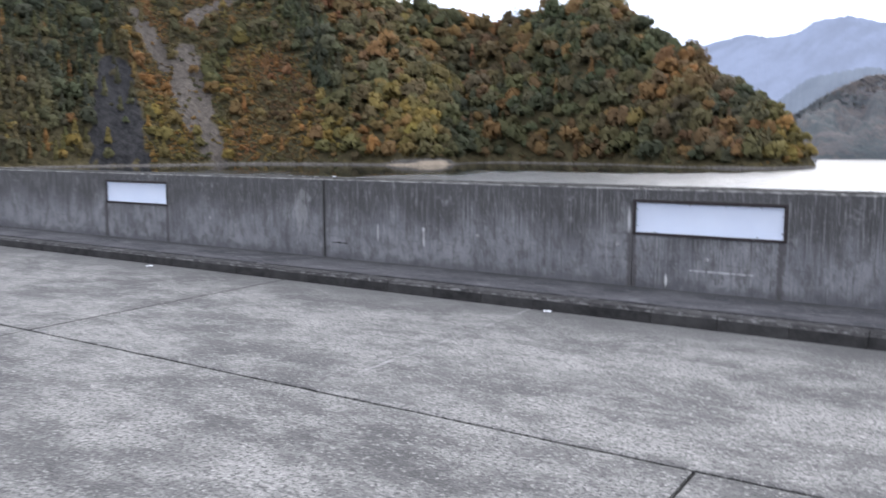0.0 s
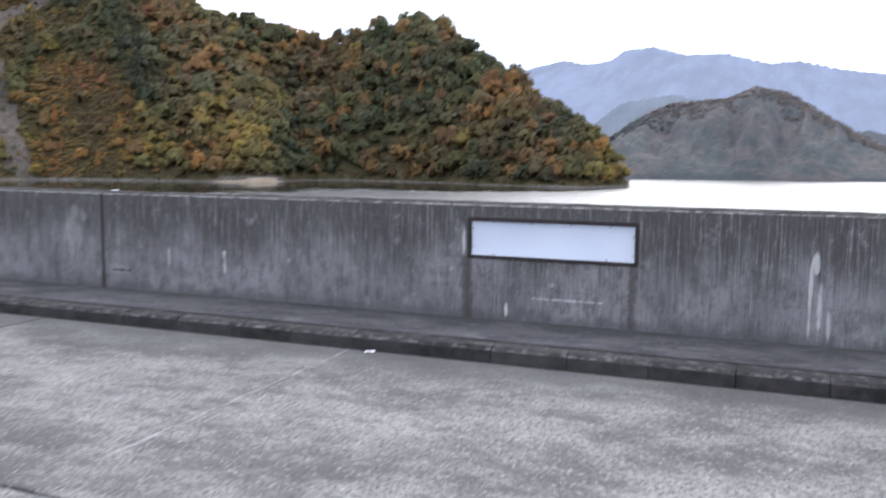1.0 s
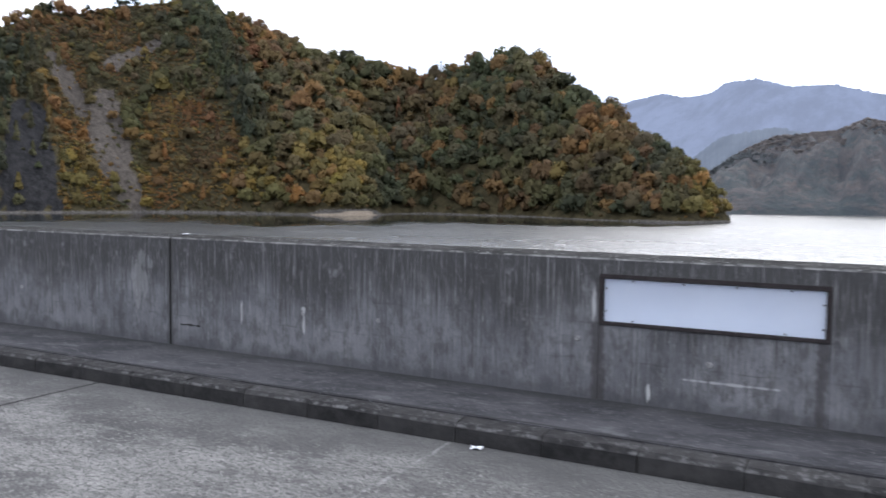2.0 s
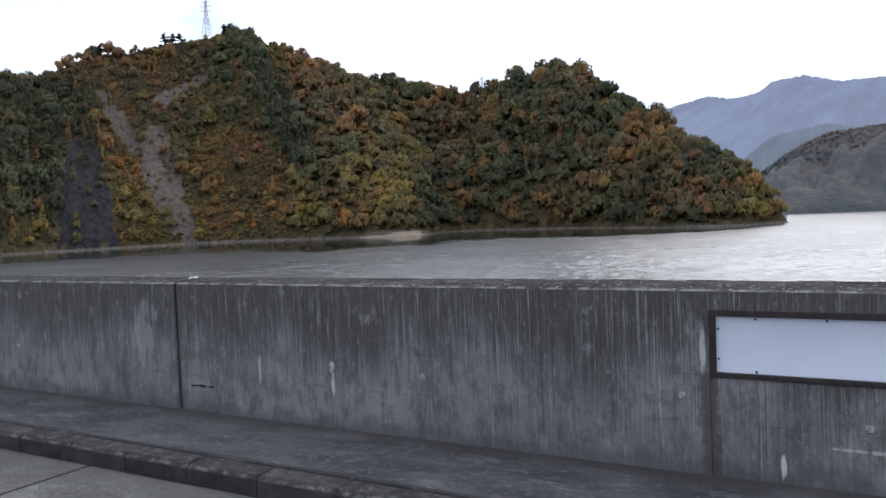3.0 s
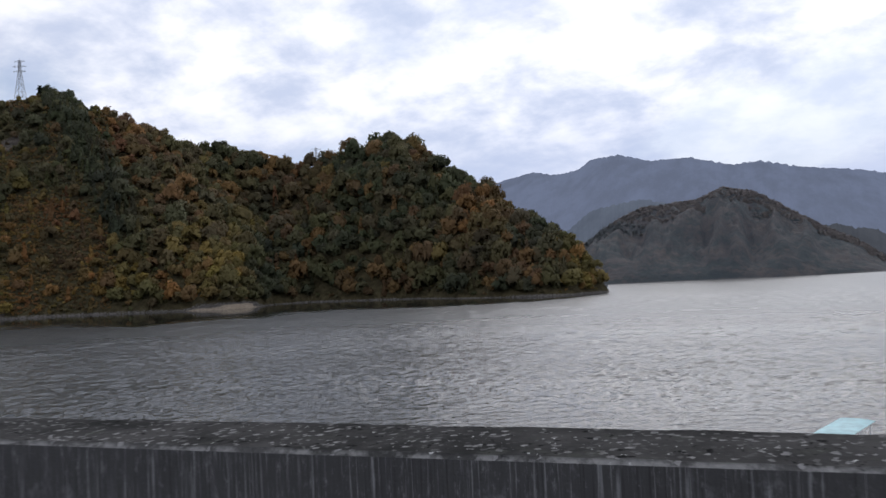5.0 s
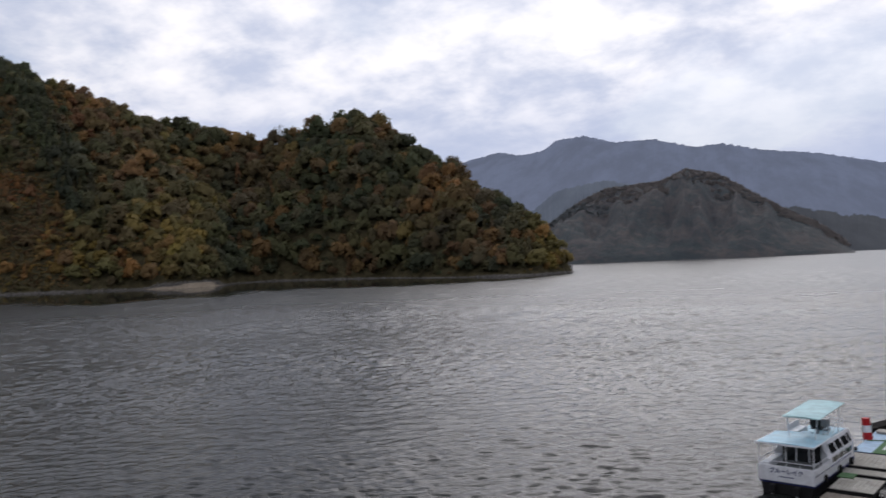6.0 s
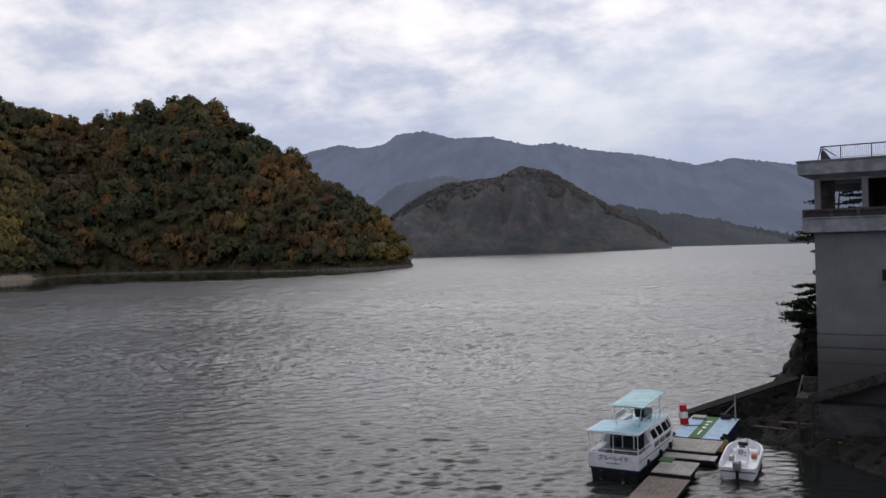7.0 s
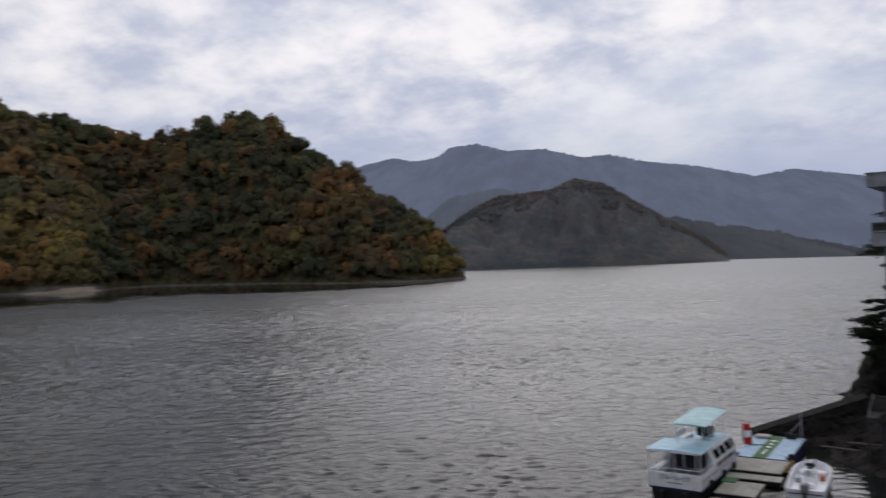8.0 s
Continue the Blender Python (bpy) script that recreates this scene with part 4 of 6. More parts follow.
def near_woods():
    rng = np.random.default_rng(4)
    kinds = {}
    for n in range(7):
        kinds["broad", n] = crown(rng, 15, 28, 0.112, 1.0)
        kinds["shrub", n] = crown(rng, 5, 18, 0.22, 0.8)
        kinds["cone", n] = crown(rng, 26, 14, 0.12, 1.0, True)
    rows, taken = [], {}

    def free(x, y, r):
        i, j = int(x // 12), int(y // 12)
        for a in (i - 1, i, i + 1):
            for b in (j - 1, j, j + 1):
                for px, py, pr in taken.get((a, b), ()):
                    if (px - x) ** 2 + (py - y) ** 2 < (0.43 * (pr + r)) ** 2:
                        return False
        taken.setdefault((i, j), []).append((x, y, r))
        return True

    for n in range(56000):
        b = rng.uniform(-53, -39) if n % 3 == 0 else rng.uniform(-66, -9.0)
        v = rng.uniform(0.0, 1.0) ** 0.9 * 1.10
        x, y, z, d = hill_height(b, v)
        el = math.degrees(math.atan2(z - HUB[2], d))
        level = z - WATER_Z
        if level < 1.5 + 1.5 * float(smooth(b, -38, -36.5) * (1 - smooth(b, -33.4, -31.4))):
            continue
        bare = bareness(b, el)
        if darkness(b, el) > 0.3 and rng.random() < 0.985:
            continue
        if (bare > 0.4 and rng.random() < 0.965) or (bare > 0.1 and rng.random() < 0.5):
            continue
        spur = abs(b - (-44.3 + (12.0 - el) * 0.44))
        left = b < -33.0 - 0.3 * el
        patch = fractal(x / 26, y / 26, 3.0, 2)
        if left:
            if b < -53.2 and el < 9:
                kind = pick(rng, ("cone", 4), ("broad", 3), ("shrub", 3))
                tint = pick(rng, (DARK, 5), (MOSS, 3), (OLIVE, 2), (YELLOW, 1.2 if el < 1.5 else 0.2), (ORANGE, 0.5))
            elif spur < 1.0 and el > 2.2:
                kind = pick(rng, ("cone", 5), ("broad", 4))
                tint = pick(rng, (DARK, 6), (MOSS, 3), (OLIVE, 1))
            elif b > -41.5:
                kind = pick(rng, ("broad", 6), ("shrub", 4))
                tint = pick(rng, (OLIVE, 4), (YELLOW, 2.4 if el < 3.5 else 0.8), (ORANGE, 1.6), (BROWN, 2.5), (MOSS, 2.5), (RUSSET, 1.0))
            else:
                kind = pick(rng, ("shrub", 8), ("broad", 1.5), ("cone", 0.4))
                if patch > 0.12:
                    tint = pick(rng, (ORANGE, 4), (RUSSET, 3), (BROWN, 2), (YELLOW, 1))
                elif patch < -0.15:
                    tint = pick(rng, (MOSS, 4), (OLIVE, 3), (DARK, 2), (BROWN, 1))
                else:
                    tint = pick(rng, (YELLOW, 2.5), (OLIVE, 4), (ORANGE, 2), (BROWN, 2))
        else:
            kind = pick(rng, ("broad", 9), ("cone", 0.7), ("shrub", 1.2))
            if el < 1.5 and b > -13.0:
                tint = pick(rng, (YELLOW, 2.0), (ORANGE, 2), (OLIVE, 3), (MOSS, 2), (DARK, 1))
            elif patch > 0.22:
                tint = pick(rng, (ORANGE, 2.2), (RUSSET, 2.2), (BROWN, 2.5), (OLIVE, 2))
            else:
                tint = pick(rng, (MOSS, 5), (DARK, 4), (OLIVE, 3), (BROWN, 1.2), (RUSSET, 0.7), (ORANGE, 0.6), (YELLOW, 0.25))
        if kind == "cone" and v > 0.88:
            kind = "broad"
        r = {"broad": rng.uniform(3.7, 6.4) * rng.choice((0.8, 1.0, 1.4)), "shrub": rng.uniform(1.1, 2.5), "cone": rng.uniform(3.6, 6.0)}[kind]
        r *= 0.72 if b > -12 else 0.85 if b > -18 else 0.72 if b < -41.5 else 1.0
        if not free(x, y, r):
            continue
        zone = zone_colour(b + 1.1 * fractal(x / 30, y / 30, z / 30, 3), el + 0.9 * fractal(x / 30 + 9, y / 30, z / 30, 3))
        tint = (0.56 * np.array(tint) + 0.44 * zone) * rng.uniform(1.12, 1.60) * rng.uniform(0.95, 1.05, 3) * (1.0 if left else 0.88)
        # a tenth of blue-grey: slight haze mixed into the leaf colour
        tint = 0.90 * tint + 0.10 * tint.mean() * np.array((0.92, 1.0, 1.16))
        lift = {"broad": 0.75, "shrub": 0.35, "cone": 0.85}[kind]
        tall = {"broad": rng.uniform(1.0, 1.55), "shrub": rng.uniform(0.8, 1.3), "cone": rng.uniform(1.3, 1.8)}[kind]
        rows.append(((kind, int(rng.integers(7))), np.array([x, y, z + lift * r]), r, tall, rng.uniform(0, 6.3), tint))
    forest("forest", "dense autumn woods in olive, russet, orange and dark green", rows, kinds)


near_woods()

def rock_mass(name, label, material, x0, y0, x1, y1, thick, z0, z1, seed, rough, lean=0.25, parent=None, rising=False):
    """An uneven rock face from one place to another."""
    nu, nv = 90, 60
    along = Vector((x1 - x0, y1 - y0, 0))
    side = Vector((-along.y, along.x, 0)).normalized()
    places = []
    for i in range(nu):
        u = i / (nu - 1)
        for j in range(nv):
            v = j / (nv - 1)
            a = v * math.pi
            top = z1 * (0.72 + 0.28 * math.sin(math.pi * min(max(u, 0.02), 0.98))) + rough * 1.5 * fractal(u * 5, seed, 0, 3)
            if rising:
                top = z0 + (z1 - z0) * (0.12 + 0.88 * float(smooth(u, -0.05, 0.36))) + rough * fractal(u * 9, seed, 0, 3)
            h = z0 + (top - z0) * math.sin(a) ** 0.55 if 0 < v < 1 else z0
            across = -math.cos(a) * thick * (0.55 + 0.45 * math.sin(math.pi * u)) - lean * (h - z0) * -0.5
            p = Vector((x0, y0, 0)) + along * u + side * across
            k = 1.0 / (rough * 3.0)
            p += Vector((fractal(p.x * k, h * k, seed, 6), fractal(p.y * k, h * k, seed + 5, 6), 0)) * rough
            crag = noise.voronoi(Vector((p.x * 0.9, p.y * 0.9, h * 0.7 + seed)))[0][0]
            p += side * (crag - 0.4) * rough * 0.7
            places.append((p.x, p.y, h + rough * 0.4 * fractal(p.x * k, p.y * k, seed + 9, 4)))
    me = array_mesh(name, np.array(places), grid_faces(nu, nv), material, False)
    ob = new(name, me)
    ob.parent = parent
    return tagged(ob, label, "rock", kind="" if parent else "structure")




# ---- hill across the lake and the mountains ----
FAR_SKY = [(-16, 0.0), (-12.5, 0.2), (-10.1, 1.9), (-8.1, 3.2), (-6.2, 4.1), (-4.0, 4.25), (-2.7, 4.35), (-1.1, 5.0), (0.8, 4.7), (2.3, 3.8), (3.81, 2.8), (5.2, 1.97), (6.7, 1.2), (7.8, 0.4), (8.7, -0.4), (9.4, -0.85), (9.8, -0.95)]
FAR_SHORE = [(-16, 600), (-7.5, 612), (-2, 627), (1.8, 629), (9.2, 700), (13, 715)]


def ridge_ground(b, v, sky, near, far, rough, trees, relief):
    rs = line(near, b) if isinstance(near, list) else near
    top = HUB[2] + far * math.tan(radians(line(sky, b) + rough * 0.12 * fractal(b * 4, 3, 3, 3))) - trees
    d = rs + (far - rs) * v
    rise = max(v, 0) ** 0.8 if v <= 1 else 1 - 0.4 * (v - 1)
    z = WATER_Z + max(top - WATER_Z, -0.5) * rise if v >= 0 else WATER_Z - 8
    if 0 < v < 1:
        z += math.sin(math.pi * v) * max(top - WATER_Z, 0.0) * relief * fractal(b * 0.55, v * 1.3, far * 0.01, 4)
    return HUB[0] + d * math.sin(radians(b)), HUB[1] + d * math.cos(radians(b)), z, top


def far_ground(b, v):
    return ridge_ground(b, v, FAR_SKY, FAR_SHORE, 850, 0.3, 5.0, 0.30)[:3]


def ridge_sheet(name, label, sky, near, far, material, step=0.25, rough=0.0, trees=0.0, kind="structure", canopy=0.0, rows=26):
    bs = np.arange(sky[0][0], sky[-1][0] + 1e-6, step)
    vs = np.concatenate([[-0.05], np.linspace(0.0, 1.0, rows), [1.2, 1.5]])
    places, shore = [], []
    for b in bs:
        for v in vs:
            x, y, z, top = ridge_ground(b, v, sky, near, far, rough, trees, 0.02 if canopy == 0 else 0.30)
            if canopy and v > 0.03:
                z += canopy * float(smooth(top - WATER_Z, 3, 25)) * (1.0 - min(noise.voronoi(Vector((x / 7.5, y / 7.5, z / 9.0)))[0][0], 1.0) ** 1.5 + 0.4 * fractal(x / 5, y / 5, z / 5, 2))
            places.append((x, y, z))
            shore.append(0.7 * float(1 - smooth(z - WATER_Z, 0.5, 1.3)))
    n = np.array(places)
    me = array_mesh(name, n, grid_faces(len(bs), len(vs)), material, True, bare=np.zeros(len(n)), shore=np.array(shore), face=np.zeros(len(n)))
    return tagged(new(name, me), label, "mountain", kind=kind)


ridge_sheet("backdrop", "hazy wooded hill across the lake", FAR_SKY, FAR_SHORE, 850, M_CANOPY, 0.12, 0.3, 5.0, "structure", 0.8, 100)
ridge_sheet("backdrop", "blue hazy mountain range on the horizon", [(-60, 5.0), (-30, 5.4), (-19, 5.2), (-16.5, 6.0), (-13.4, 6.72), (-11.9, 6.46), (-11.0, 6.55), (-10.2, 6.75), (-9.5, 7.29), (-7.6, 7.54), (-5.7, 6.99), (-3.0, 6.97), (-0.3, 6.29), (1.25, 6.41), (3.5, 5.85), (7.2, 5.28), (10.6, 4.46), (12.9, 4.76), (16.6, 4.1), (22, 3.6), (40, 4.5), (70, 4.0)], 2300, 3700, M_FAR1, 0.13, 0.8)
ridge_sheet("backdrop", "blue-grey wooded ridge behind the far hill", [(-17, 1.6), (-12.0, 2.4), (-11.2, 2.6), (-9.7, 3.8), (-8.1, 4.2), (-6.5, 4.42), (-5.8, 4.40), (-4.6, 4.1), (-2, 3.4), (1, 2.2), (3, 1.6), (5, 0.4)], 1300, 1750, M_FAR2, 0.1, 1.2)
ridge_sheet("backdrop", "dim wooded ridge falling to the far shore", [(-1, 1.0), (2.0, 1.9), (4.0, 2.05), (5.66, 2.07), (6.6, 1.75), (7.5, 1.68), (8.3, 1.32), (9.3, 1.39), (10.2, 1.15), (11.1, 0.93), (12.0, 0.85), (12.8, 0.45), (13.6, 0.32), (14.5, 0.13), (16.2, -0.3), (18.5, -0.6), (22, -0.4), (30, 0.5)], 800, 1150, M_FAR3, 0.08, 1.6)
ridge_sheet("backdrop", "wooded hills closing the valley", [(20, -0.5), (26, 3), (40, 8), (80, 10), (120, 7)], 500, 800, M_SLOPE_FAR, 1.0, 1.0)


def far_woods():
    """Crowns that break the far hill's skyline."""
    rng = np.random.default_rng(8)
    kinds = {("broad", n): crown(rng, 6, 10, 0.26, 1.0) for n in range(5)}
    kinds.update({("cone", n): crown(rng, 9, 5, 0.22, 1.0, True) for n in range(3)})
    rows = []
    for n in range(2000):
        b, v = rng.uniform(-14, 11.2), 1.015 - 0.3 * rng.random() ** 3
        x, y, z = far_ground(b, min(v, 1.0))
        if z - WATER_Z < 3.5:
            continue
        # evergreen and bare brown stands
        leafy = fractal(x / 60, y / 60, z / 45, 3) + 0.05 * b - 0.1 + 0.5 * v + rng.normal() * 0.10
        k = float(smooth(leafy, -0.15, 0.25))
        # both tints paler and cooler than the leaves, with haze painted in
        tint = (1 - k) * np.array((0.128, 0.140, 0.148)) + k * np.array((0.182, 0.163, 0.156))
        kind = "cone" if leafy < 0.0 and rng.random() < 0.25 else "broad"
        r = rng.uniform(1.7, 3.4) * (1.15 if kind == "cone" else 1.0)
        rows.append(((kind, int(rng.integers(3))), np.array([x, y, z + rng.uniform(0.0, 0.45) * r]), r, rng.uniform(0.6, 0.9), rng.uniform(0, 6.3), 1.45 * tint * rng.uniform(0.95, 1.05)))
    forest("forest", "distant brown and grey-green woods on the far hill", rows, kinds, 4.0)


far_woods()


# ---- pylons and single trees on the ridge ----
def pylon(b, d, z, height):
    p = thing("power_pylon", "thin grey steel lattice power pylon on the wooded ridge", "pylon", pose(d * math.sin(radians(b)) + HUB[0], d * math.cos(radians(b)) + HUB[1], z, 0, 0, 20), "pylons on the ridge")
    w0, w1 = height * 0.10, height * 0.022
    at = lambda h: w0 + (w1 - w0) * min(h / (height * 0.72), 1.0)
    levels = [height * k for k in (0, 0.16, 0.30, 0.42, 0.53, 0.62, 0.70, 0.78, 0.86, 0.94)]
    for sx in (-1, 1):
        for sy in (-1, 1):
            bm = bmesh.new()
            for h0, h1 in zip(levels, levels[1:]):
                add_bar(bm, (sx * at(h0), sy * at(h0), h0), (sx * at(h1), sy * at(h1), h1), 0.16, 4)
            part("leg", bm, M_STEEL, p)
    for h0, h1 in zip(levels, levels[1:]):
        bm = bmesh.new()
        for ax in (0, 1):
            for s in (-1, 1):
                for e in (-1, 1):
                    a, c = [e * at(h0), s * at(h0)], [-e * at(h1), s * at(h1)]
                    if ax:
                        a, c = a[::-1], c[::-1]
                    add_bar(bm, (*a, h0), (*c, h1), 0.09, 4)
        part("brace", bm, M_STEEL, p)
    for h, wide in ((0.66, 0.15), (0.78, 0.17), (0.90, 0.13)):
        bm = bmesh.new()
        for s in (-1, 1):
            add_bar(bm, (0, 0, height * h), (s * height * wide, 0, height * h + 0.4), 0.14, 4)
            add_bar(bm, (0, 0, height * (h + 0.05)), (s * height * wide, 0, height * h + 0.4), 0.10, 4)
        part("crossarm", bm, M_STEEL, p)
    part("peak", bar((0, 0, height * 0.94), (0, 0, height), 0.2, 4, 0.05), M_STEEL, p)
    return p


def ridge_z(b, v=1.0):
    return hill_height(b, v)[2]


pylon(-46.5, 668, ridge_z(-46.5) + 3.0, 30.0)
pylon(-28.2, 760, 88.0, 36.0)


def pine_tree(seed, height, spread, m, label, lean=0.0, low=0.35, layers=9, clump=0.22, group=""):
    """A pine: leaning trunk, bare limbs, and flat pads of needles."""
    rng = np.random.default_rng(seed)
    t = thing("pine_tree", label, "tree", m, group)
    spine = [Vector((lean * height * k * k + 0.04 * height * math.sin(3 * k + seed), 0.03 * height * math.cos(4 * k + seed), height * k)) for k in np.linspace(0, 1, 9)]
    trunk = bmesh.new()
    rings = []
    for n, c in enumerate(spine):
        r = height * 0.026 * (1 - 0.85 * n / 8)
        rings.append([(c.x + r * math.cos(a), c.y + r * math.sin(a), c.z) for a in np.linspace(0, 2 * math.pi, 8)[:-1]])
    add_loft(trunk, rings)
    part("trunk", trunk, M_BARK, t)
    pads = []
    for n in range(layers):
        k = low + (1 - low) * (n + 0.4) / layers
        i = min(int(k * 8), 7)
        root = spine[i].lerp(spine[i + 1], k * 8 - i)
        for s in range(4 if n < layers - 1 else 2):
            a = rng.uniform(0, 2 * math.pi)
            reach = spread * (1.15 - 0.75 * (k - low) / (1 - low)) * rng.uniform(0.55, 1.1)
            tip = root + Vector((math.cos(a) * reach, math.sin(a) * reach, reach * rng.uniform(-0.25, 0.35)))
            part("limb", bar(root, tip, height * 0.007, 5, height * 0.002), M_BARK, t)
            for q in (0.55, 0.8, 1.0):
                c = root.lerp(tip, q)
                size = reach * rng.uniform(0.24, 0.36)
                count = 90
                way = rng.normal(size=(count, 3)) * (size * 0.52, size * 0.52, size * 0.11)
                s1 = rng.normal(size=(count, 3)) * (1, 1, 0.5)
                s1 /= np.linalg.norm(s1, axis=1)[:, None]
                s2 = np.cross(s1, rng.normal(size=(count, 3)))
                s2 /= np.linalg.norm(s2, axis=1)[:, None]
                mid = np.array(c) + way
                pads.append(np.stack([mid + s1 * clump, mid - s1 * clump * 0.6 + s2 * clump * 0.45, mid - s1 * clump * 0.6 - s2 * clump * 0.45], 1).reshape(-1, 3))
    v = np.concatenate(pads)
    crown_ob = new("crown", array_mesh("crown", v, np.arange(len(v)).reshape(-1, 3), M_NEEDLE))
    crown_ob.parent = t
    return t


for n, (b, h) in enumerate(((-53.7, 13), (-53.1, 15), (-52.6, 12), (-49.2, 15), (-48.7, 13), (-48.3, 12), (-45.4, 11), (-51.0, 9))):
    x, y, z, d = hill_height(b, 1.0)
    pine_tree(20 + n, h * 0.60, h * 0.20, Matrix.Translation((x, y, z + 0.5)), "dark pine standing above the wooded ridge", 0.03, 0.25, 7, 0.42, "ridge pines")


# ---- intake tower on the rocky bank ----
TOWER = Matrix.Translation((18.43, 49.24, 0.25)) @ Matrix.Rotation(radians(-25), 4, "Z")


def tower():
    """Local x runs along the face towards the dam, y goes into the building."""
    t = thing("intake_tower", "grey concrete intake tower with an open gallery and a railed roof", "tower", TOWER)
    W, D = 9.0, 8.0
    part("shaft", boxed(0.75, W - 0.75, 0.6, D - 0.6, -11.5, 1.36, 0.02), M_TOWER, t, "water-stained concrete shaft")
    part("gallery_slab", boxed(0.20, W - 0.2, 0.2, D - 0.2, 1.34, 2.14, 0.03), M_FASCIA, t)
    part("slab_edge", boxed(0.14, W - 0.14, 0.14, D - 0.14, 2.141, 2.21, 0.01), M_FASCIA, t)
    for y in (0.24, D - 0.24):
        part("parapet_rail", boxed(0.2, W - 0.2, y - 0.06, y + 0.06, 2.54, 2.68, 0.01), M_OLDCON, t)
        for n in range(7):
            x = 0.2 + n * (W - 0.6) / 6
            part("baluster", boxed(x, x + 0.18, y - 0.06, y + 0.06, 2.21, 2.54, 0.005), M_OLDCON, t)
    for x in (0.26, W - 0.26):
        part("parapet_rail", boxed(x - 0.06, x + 0.06, 0.31, D - 0.31, 2.54, 2.68, 0.01), M_OLDCON, t)
    # added dark sheet: the deep gallery's shade between the balusters
    part("rail_shade_sheet", boxed(0.34, W - 0.34, 0.305, 0.33, 2.215, 2.56, 0.004), M_RAIL, t, "dark sheet for the shade in the gallery rail openings")
    for x in (0.80, 3.25, 5.6, W - 1.12):
        for y in (0.60, D - 0.92):
            part("column", boxed(x, x + 0.32, y, y + 0.32, 2.21, 4.66, 0.015), M_TOWER, t)
    part("roof_beam", boxed(0.80, W - 0.8, 0.62, 0.90, 4.30, 4.655, 0.01), M_TOWER, t)
    part("roof_beam", boxed(0.80, W - 0.8, D - 0.90, D - 0.62, 3.90, 4.655, 0.01), M_TOWER, t)
    # room walls take the dark concrete, so the room's shade is in their colour
    part("room_wall", boxed(0.86, 1.75, 1.7, 1.9, 2.21, 4.64, 0.01), M_STAIN_SHADE, t)
    part("room_wall", boxed(3.30, 3.5, 0.95, D - 1.0, 2.21, 4.64, 0.01), M_STAIN_SHADE, t)
    part("room_wall", boxed(3.51, W - 0.8, D - 1.2, D - 1.0, 2.21, 4.64, 0.01), M_STAIN_SHADE, t)
    part("room_wall", boxed(W - 1.0, W - 0.8, 0.95, D - 1.21, 2.21, 4.64, 0.01), M_STAIN_SHADE, t)
    roof = bmesh.new()
    add_loft(roof, [[(0.75, 0.75, 4.35), (W - 0.75, 0.75, 4.35), (W - 0.75, D - 0.75, 4.35), (0.75, D - 0.75, 4.35)], [(0.04, 0.04, 4.66), (W, 0.04, 4.66), (W, D, 4.66), (0.04, D, 4.66)], [(0.0, 0.0, 5.36), (W, 0.0, 5.36), (W, D, 5.36), (0, D, 5.36)]])
    part("roof_slab", roof, M_FASCIA, t, "thick pale roof slab")
    part("roof_cap", boxed(-0.05, W + 0.05, -0.05, D + 0.05, 5.361, 5.46, 0.01), M_TOWER, t)
    bm = bmesh.new()
    add_bar(bm, (1.23, 0.5, 6.22), (W - 0.5, 0.5, 6.22), 0.035)
    add_bar(bm, (1.23, 0.5, 6.22), (1.23, D - 0.5, 6.22), 0.035)
    part("handrail", bm, M_RAIL, t)
    for x in (1.23, 2.24, 3.80, 5.3, 6.8, 8.3):
        part("rail_post", bar((x, 0.5, 5.46), (x, 0.5, 6.2), 0.03), M_RAIL, t)
    bm = bmesh.new()
    for n in range(64):
        x = 1.35 + n * 0.11
        add_bar(bm, (x, 0.5, 5.56), (x, 0.5, 6.2), 0.009, 4)
    add_bar(bm, (1.23, 0.5, 5.56), (W - 0.5, 0.5, 5.56), 0.015, 4)
    part("rail_bars", bm, M_STEEL, t, "thin upright rail bars")
    bm = bmesh.new()
    add_loft(bm, [[(1.25, 0.35, 5.46), (1.75, 0.35, 5.46), (1.75, 0.85, 5.46), (1.25, 0.85, 5.46)], [(1.27, 0.55, 6.1), (1.33, 0.55, 6.1), (1.33, 0.62, 6.1), (1.27, 0.62, 6.1)]])
    part("rail_gusset", bm, M_RAIL, t)
    part("stay", bar((1.05, 0.5, 5.46), (1.23, 0.5, 6.2), 0.025), M_RAIL, t)
    w = part("window", boxed(4.10, 6.2, 0.55, 0.599, -1.53, -0.72, 0.01), M_TOWER, t, "low dark window band with a concrete sill")
    for x in (4.16, 4.70, 5.24, 5.78):
        part("pane", boxed(x, x + 0.46, 0.535, 0.549, -1.42, -0.80), M_GLASS, w)
    part("sill", boxed(4.05, 6.25, 0.47, 0.598, -1.60, -1.535, 0.008), M_TOWER, t)
    for z in (-1.9, -3.2):
        part("cast_joint", boxed(0.747, W - 0.747, 0.597, 0.605, z, z + 0.03), M_TOWER, t)
    return t


tower()


